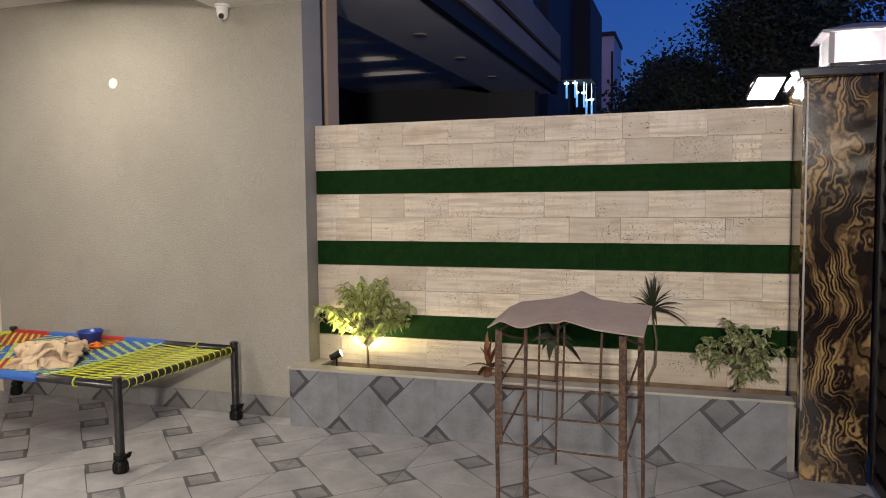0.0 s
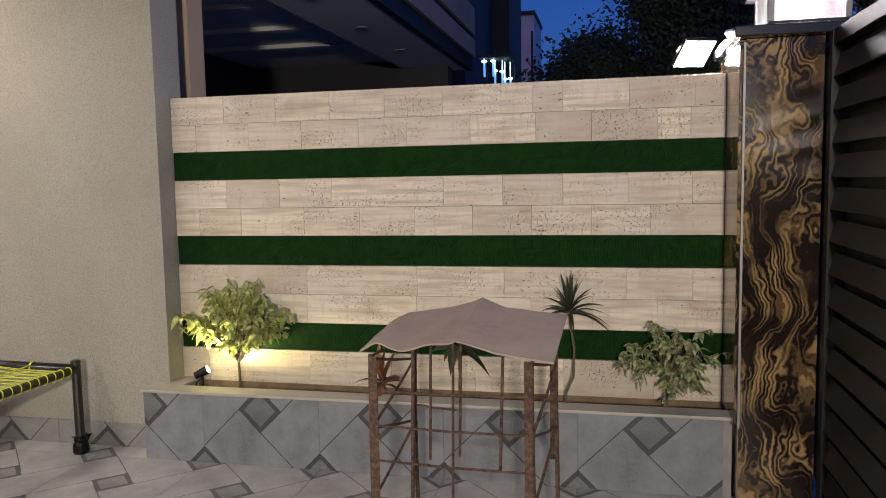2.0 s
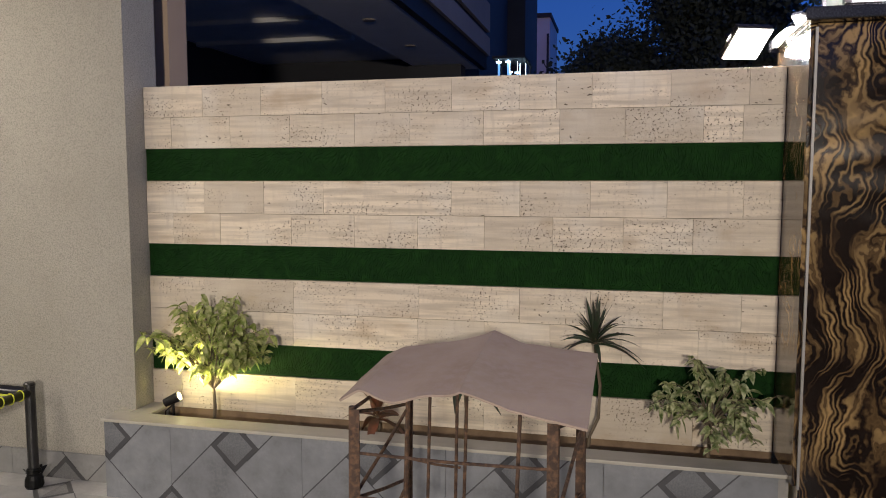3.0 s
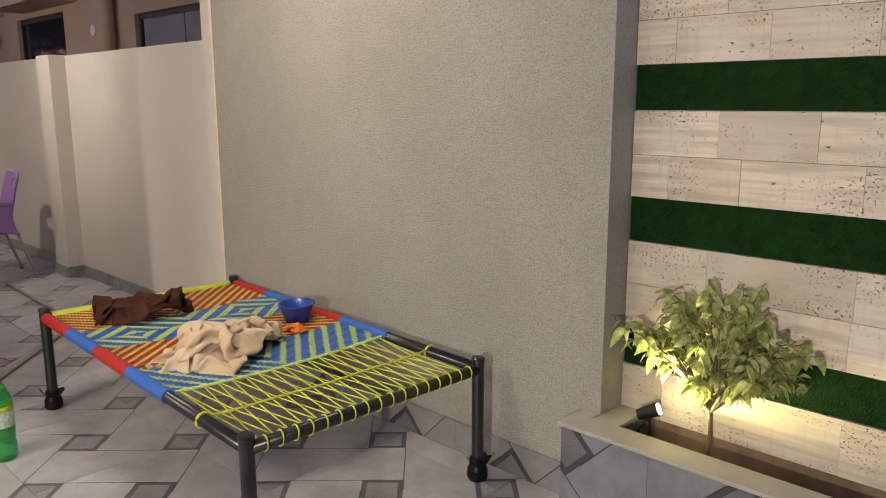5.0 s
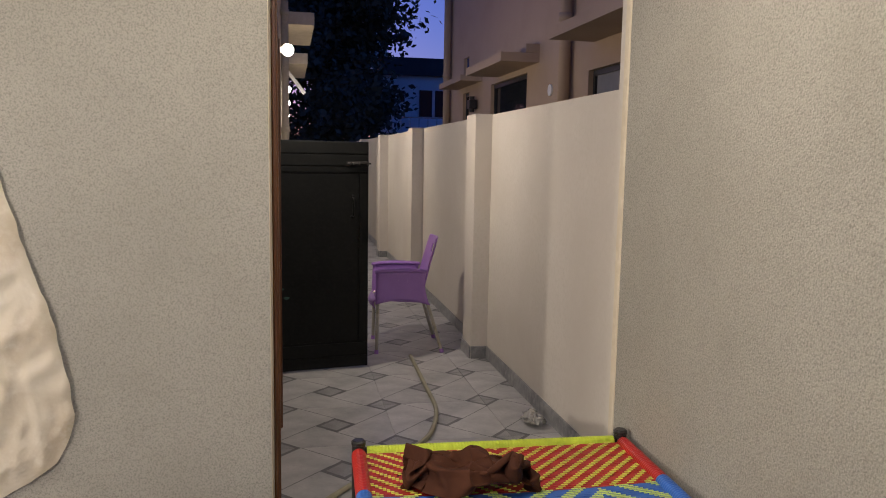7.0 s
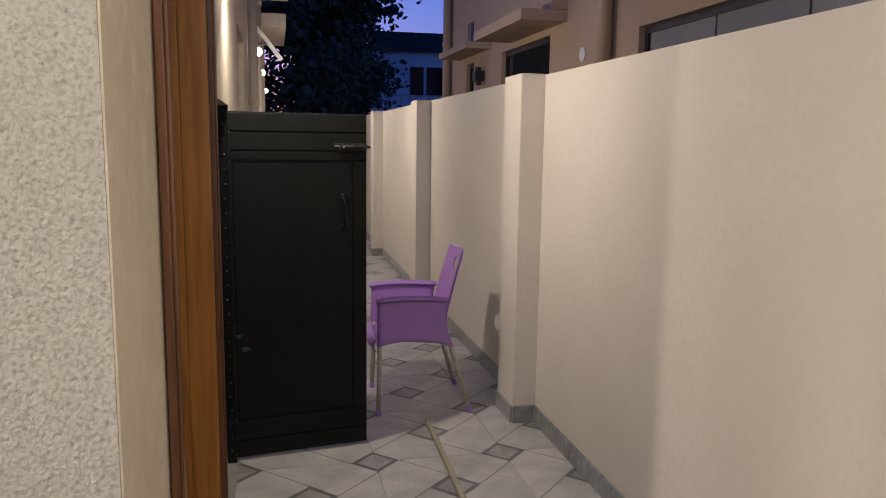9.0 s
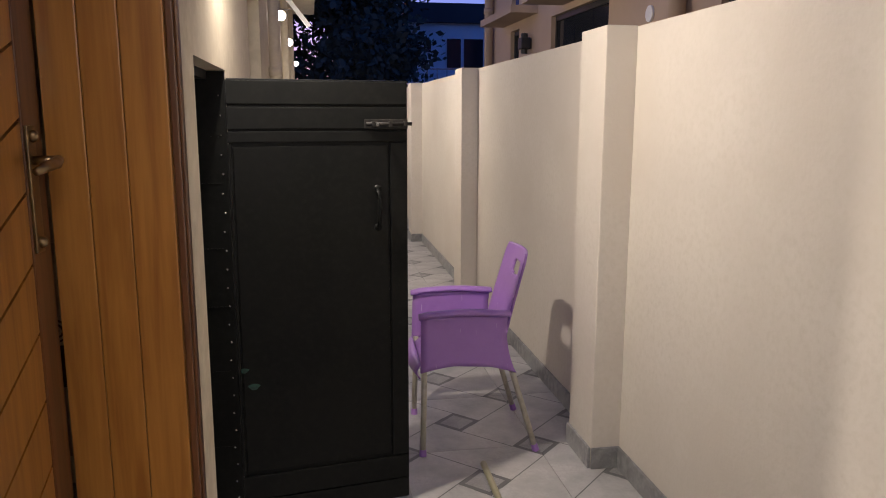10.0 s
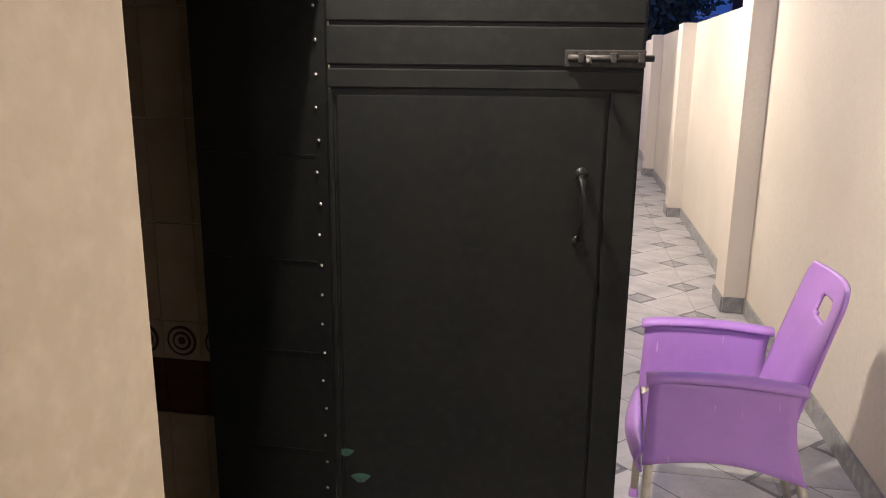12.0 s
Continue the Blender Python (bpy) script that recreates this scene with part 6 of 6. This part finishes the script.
lathe(bm, [(0.085, 0.0), (0.088, 0.003), (0.097, 0.11), (0.101, 0.112), (0.101, 0.12), (0.094, 0.12), (0.084, 0.02), (0.002, 0.018)], 36)
part("body", bm, mat("red_bucket_plastic", (0.33, 0.02, 0.018), rough=0.4, vary=(0.26, 0.015, 0.013), scale=12), bk)
bm = bmesh.new()
pipe(bm, [(0.045 * math.cos(a) + 0.02, 0.070, 0.150 + 0.04 * math.sin(a)) for a in [q * math.pi / 10 for q in range(21)]], 0.004, 8)
part("handle", bm, M_WPLAST, bk)
lid = holder("pail_cover", look((-4.345, 2.80, 0.155), (-6.5, 2.33, -1.0)), "large white pail cover with brown paint stains", "cover")
M_LID = mat("paint_stained_lid", (0.72, 0.68, 0.60), rough=0.5, vary=(0.62, 0.46, 0.30), scale=8, grain=(0.66, 0.60, 0.50), gscale=40)
bm = bmesh.new()
lathe(bm, [(0.150, 0.016), (0.156, 0.0205), (0.160, 0.026), (0.165, 0.024), (0.165, 0.008), (0.163, 0.002), (0.156, 0.0)], 44)
part("rim", bm, M_LID, lid)
bm = bmesh.new()
lathe(bm, [(0.154, 0.004), (0.154, 0.015), (0.002, 0.0145)], 44)
part("disc", bm, M_LID, lid)

bx = holder("carton", pose(-4.52, 2.545, 0, 0, 0, 20), "small white carton with a violet top band", "box")
part("body", slab((-0.055, 0.055, -0.075, 0.075, 0, 0.155), bevel=0.002), mat("white_carton", (0.55, 0.55, 0.57), rough=0.6, vary=(0.48, 0.48, 0.5), scale=8), bx)
part("band", slab((-0.056, 0.056, -0.076, 0.076, 0.1555, 0.215), bevel=0.002), mat("violet_carton", (0.085, 0.025, 0.16), rough=0.5, vary=(0.07, 0.02, 0.13), scale=8), bx, "violet printed band")
part("corner_print", slab((0.0552, 0.0566, 0.03, 0.074, 0.01, 0.10)), mat("blue_print", (0.02, 0.09, 0.32), rough=0.5), bx)
crumple("cream_cloth", 0.16, 0.15, 0.12, 31.0, mat("cream_cloth", (0.62, 0.53, 0.35), rough=0.9, vary=(0.55, 0.46, 0.29), scale=12, spec=0.2), "cream cotton waste lying on the carton", "cloth", pose(-4.52, 2.55, 0.214, 0, 0, 40))
crumple("brown_rag", 0.18, 0.16, 0.18, 41.0, mat("brown_rag", (0.22, 0.13, 0.085), rough=0.95, vary=(0.15, 0.085, 0.055), scale=25), "dirty brown rag heaped on the floor", "rag", pose(-4.21, 2.655, 0.001, 0, 0, 10))
crumple("orange_rag", 0.085, 0.075, 0.11, 61.0, mat("ochre_rag", (0.50, 0.24, 0.04), rough=0.9, vary=(0.40, 0.17, 0.02), scale=25), "small ochre rag beside the paint brushes", "rag", pose(-4.15, 2.775, 0.001, 0, 0, 35))
for k, (x, y, z, a, col, nm) in enumerate(((-4.10, 2.79, 0.028, 30, (0.66, 0.48, 0.02), "yellow"), (-4.06, 2.83, 0.022, 50, (0.62, 0.50, 0.05), "yellow"), (-4.04, 2.76, 0.016, 10, (0.012, 0.20, 0.10), "green"))):
    br = holder("paint_brush", pose(x, y, 0.002, 0, 0, a), "paint brush with a %s handle lying on the floor" % nm, "brush")
    bm = bmesh.new()
    pipe(bm, [(-0.01, 0, z), (0.03, 0, z), (0.07, 0, z + 0.002), (0.115, 0, z)], [0.012, 0.013, 0.009, 0.011], 10)
    part("handle", bm, mat("%s_handle_%d" % (nm, k), col, rough=0.35), br, smooth=True)
    part("ferrule", slab((-0.045, -0.011, -0.018, 0.018, max(0.0, z - 0.010), z + 0.008), bevel=0.002), M_STEEL, br)
    part("bristles", slab((-0.10, -0.0455, -0.019, 0.019, max(0.0, z - 0.012), z + 0.006), bevel=0.003), M_RAG, br)
bm = bmesh.new()
lathe(bm, [(0.05, 0.0), (0.052, 0.003), (0.052, 0.11), (0.049, 0.11), (0.048, 0.03), (0.001, 0.03)], 24)
t2 = thing("dark_tin", bm, M_TIN, "dark empty paint tin by the pier", "tin")
t2.matrix_world = pose(-4.60, 2.40, 0)
bm = bmesh.new()
box(bm, -0.03, 0.03, -0.012, 0.012, 0.0, 0.004)
bevelled(bm, 0.0015)
wr = thing("red_wrapper", bm, mat("red_foil", (0.5, 0.03, 0.05), rough=0.3, vary=(0.6, 0.5, 0.5), scale=60), "small red sweet wrapper on the floor", "litter")
wr.matrix_world = pose(-5.55, 3.72, 0.001, 0, 0, 25)

# polythene sheet hanging on the pier
M_SHEET = mat("dusty_polythene", (0.74, 0.66, 0.52), rough=0.24, vary=(0.60, 0.50, 0.36), scale=6, grain=(0.78, 0.71, 0.58), gscale=24, bump=0.3, bscale=40, bdist=0.006, transmission=0.1)
EDGE = ((0.30, 2.30), (0.33, 2.38), (0.40, 2.50), (0.46, 2.59), (0.55, 2.635), (0.64, 2.655), (0.80, 2.63), (0.98, 2.595), (1.18, 2.53), (1.38, 2.475), (1.55, 2.42), (1.75, 2.36))


def edge_y(z):
    for (z0, y0), (z1, y1) in zip(EDGE, EDGE[1:]):
        if z <= z1:
            return y0 + (y1 - y0) * max(0, (z - z0) / (z1 - z0))
    return EDGE[-1][1]


bm = bmesh.new()
g = []
for j in range(91):
    z = 0.30 + 1.45 * j / 90
    row = []
    yr = edge_y(z) + 0.008 * noise.noise(Vector((z * 14, 3, 1)))
    yl = 1.72 + 0.05 * math.sin(z * 3)
    for i in range(71):
        u = i / 70
        y = yl + (yr - yl) * u
        belly = 0.10 * math.sin(math.pi * min(1.0, (z - 0.30) / 1.45 + 0.02)) * math.sin(math.pi * u) ** 0.7
        p = Vector((y * 9.0, z * 4.5, 4.0))
        crease = abs(noise.noise(p + noise.noise_vector(p * 0.7) * 0.8))
        crease2 = abs(noise.noise(p * 2.4 + noise.noise_vector(p) * 0.8))
        x = HOUSE_X + 0.012 + belly + 0.032 * (0.35 - crease ** 0.6) * math.sin(math.pi * u) ** 0.4 + 0.014 * (0.35 - crease2 ** 0.6)
        row.append(bm.verts.new((max(HOUSE_X + 0.004, x), y, z)))
    g.append(row)
for j in range(90):
    for i in range(70):
        bm.faces.new((g[j][i], g[j][i + 1], g[j + 1][i + 1], g[j + 1][i]))
ps = thing("plastic_sheet", bm, M_SHEET, "crumpled dusty polythene sheet hanging on the grey wall", "plastic sheet", smooth=True)


# ---- floor, planter and skirting tiles ----
def tile_mesh(name, x0, x1, y0, y1, material):
    """A tile cut to x0..x1, y0..y1 about its centre, laid on the floor."""
    bm = bmesh.new()
    box(bm, x0 + 0.001, x1 - 0.001, y0 + 0.001, y1 - 0.001, -0.006, 0.0)
    bmesh.ops.bevel(bm, geom=[e for e in bm.edges if all(v.co.z > -0.001 for v in e.verts)], offset=0.0012, segments=1, affect="EDGES")
    return mesh_of(name, bm, material)


def tiled(parent, cx, cy, x0, x1, y0, y1, material):
    """Lay whole and cut tiles over x0..x1, y0..y1, with one tile centred at cx, cy."""
    cache = {}
    h = TILE / 2
    for i in range(math.floor((x0 - cx) / TILE), math.ceil((x1 - cx) / TILE) + 1):
        for j in range(math.floor((y0 - cy) / TILE), math.ceil((y1 - cy) / TILE) + 1):
            x, y = cx + i * TILE, cy + j * TILE
            c = (max(-h, x0 - x), min(h, x1 - x), max(-h, y0 - y), min(h, y1 - y))
            if c[1] - c[0] < 0.01 or c[3] - c[2] < 0.01:
                continue
            key = tuple(round(v, 4) for v in c)
            if key not in cache:
                cache[key] = tile_mesh("tile", *c, material)
            piece("tile", cache[key], parent, Matrix.Translation((x, y, 0)))


tiled(floor, -1.505, 4.235, HOUSE_X, 1.25, -3.5, GREY_Y, M_TILE)
tiled(floor, -7.478, 4.300, -17.0, HOUSE_X, HOUSE_Y, BW_Y, M_TILE)
# planter front
h = TILE / 2
for i in range(-1, 4):
    cx, cz = -1.503 + i * 0.643, 0.295
    a, b = max(-h, -2.17 - cx), min(h, 0.785 - cx)
    if b - a < 0.02:
        continue
    bm = bmesh.new()
    box(bm, a + 0.0008, b - 0.0008, 0, 0.014, -cz + 0.002, 0.362 - cz)
    piece("tile", mesh_of("tile", bm, M_TILE_WALL), planter, Matrix.Translation((cx, 4.553, cz)))


def skirting(name, parent_label, runs, height, material=None):
    """A row of skirting tiles: runs of (x0, y0, x1, y1, nx, ny), the face turned to nx, ny."""
    sk = holder(name, pose(0, 0, 0), parent_label, "skirting", kind="structure")
    for x0, y0, x1, y1, nx, ny in runs:
        L = math.hypot(x1 - x0, y1 - y0)
        n = max(1, round(L / 0.64))
        for k in range(n):
            a, b = k / n, (k + 1) / n
            p, q = (x0 + (x1 - x0) * a, y0 + (y1 - y0) * a), (x0 + (x1 - x0) * b, y0 + (y1 - y0) * b)
            bm = bmesh.new()
            box(bm, -L / n / 2 + 0.001, L / n / 2 - 0.001, -0.013, -0.001, 0.001, height)
            bmesh.ops.bevel(bm, geom=[e for e in bm.edges if all(v.co.z > height - 0.001 for v in e.verts)], offset=0.003, segments=2, affect="EDGES")
            ang = math.atan2(ny, nx) + math.pi / 2
            piece("skirting_tile", mesh_of("skirting_tile", bm, material or M_SKIRT), sk, Matrix.Translation(((p[0] + q[0]) / 2, (p[1] + q[1]) / 2, 0)) @ Matrix.Rotation(ang, 4, "Z"))
    return sk


runs = []
x = -4.985
for k in range(5):
    p1 = PILASTERS[k]
    runs += [(p1, BW_Y, x, BW_Y, 0, -1), (p1, PIL_Y, p1, BW_Y, 1, 0), (p1 - 0.29, PIL_Y, p1, PIL_Y, 0, -1)]
    x = p1 - 0.29
skirting("baseboard_boundary", "grey marble skirting along the boundary wall", runs, 0.098)
skirting("baseboard_grey_wall", "grey patterned tile skirting below the grey wall", [(-4.72, GREY_Y, -2.19, GREY_Y, 0, -1)], 0.135, M_TILE_SKIRT)
skirting("baseboard_pier", "grey marble skirting of the house pier", [(HOUSE_X, 0.0, HOUSE_X, HOUSE_Y, 1, 0)], 0.105)
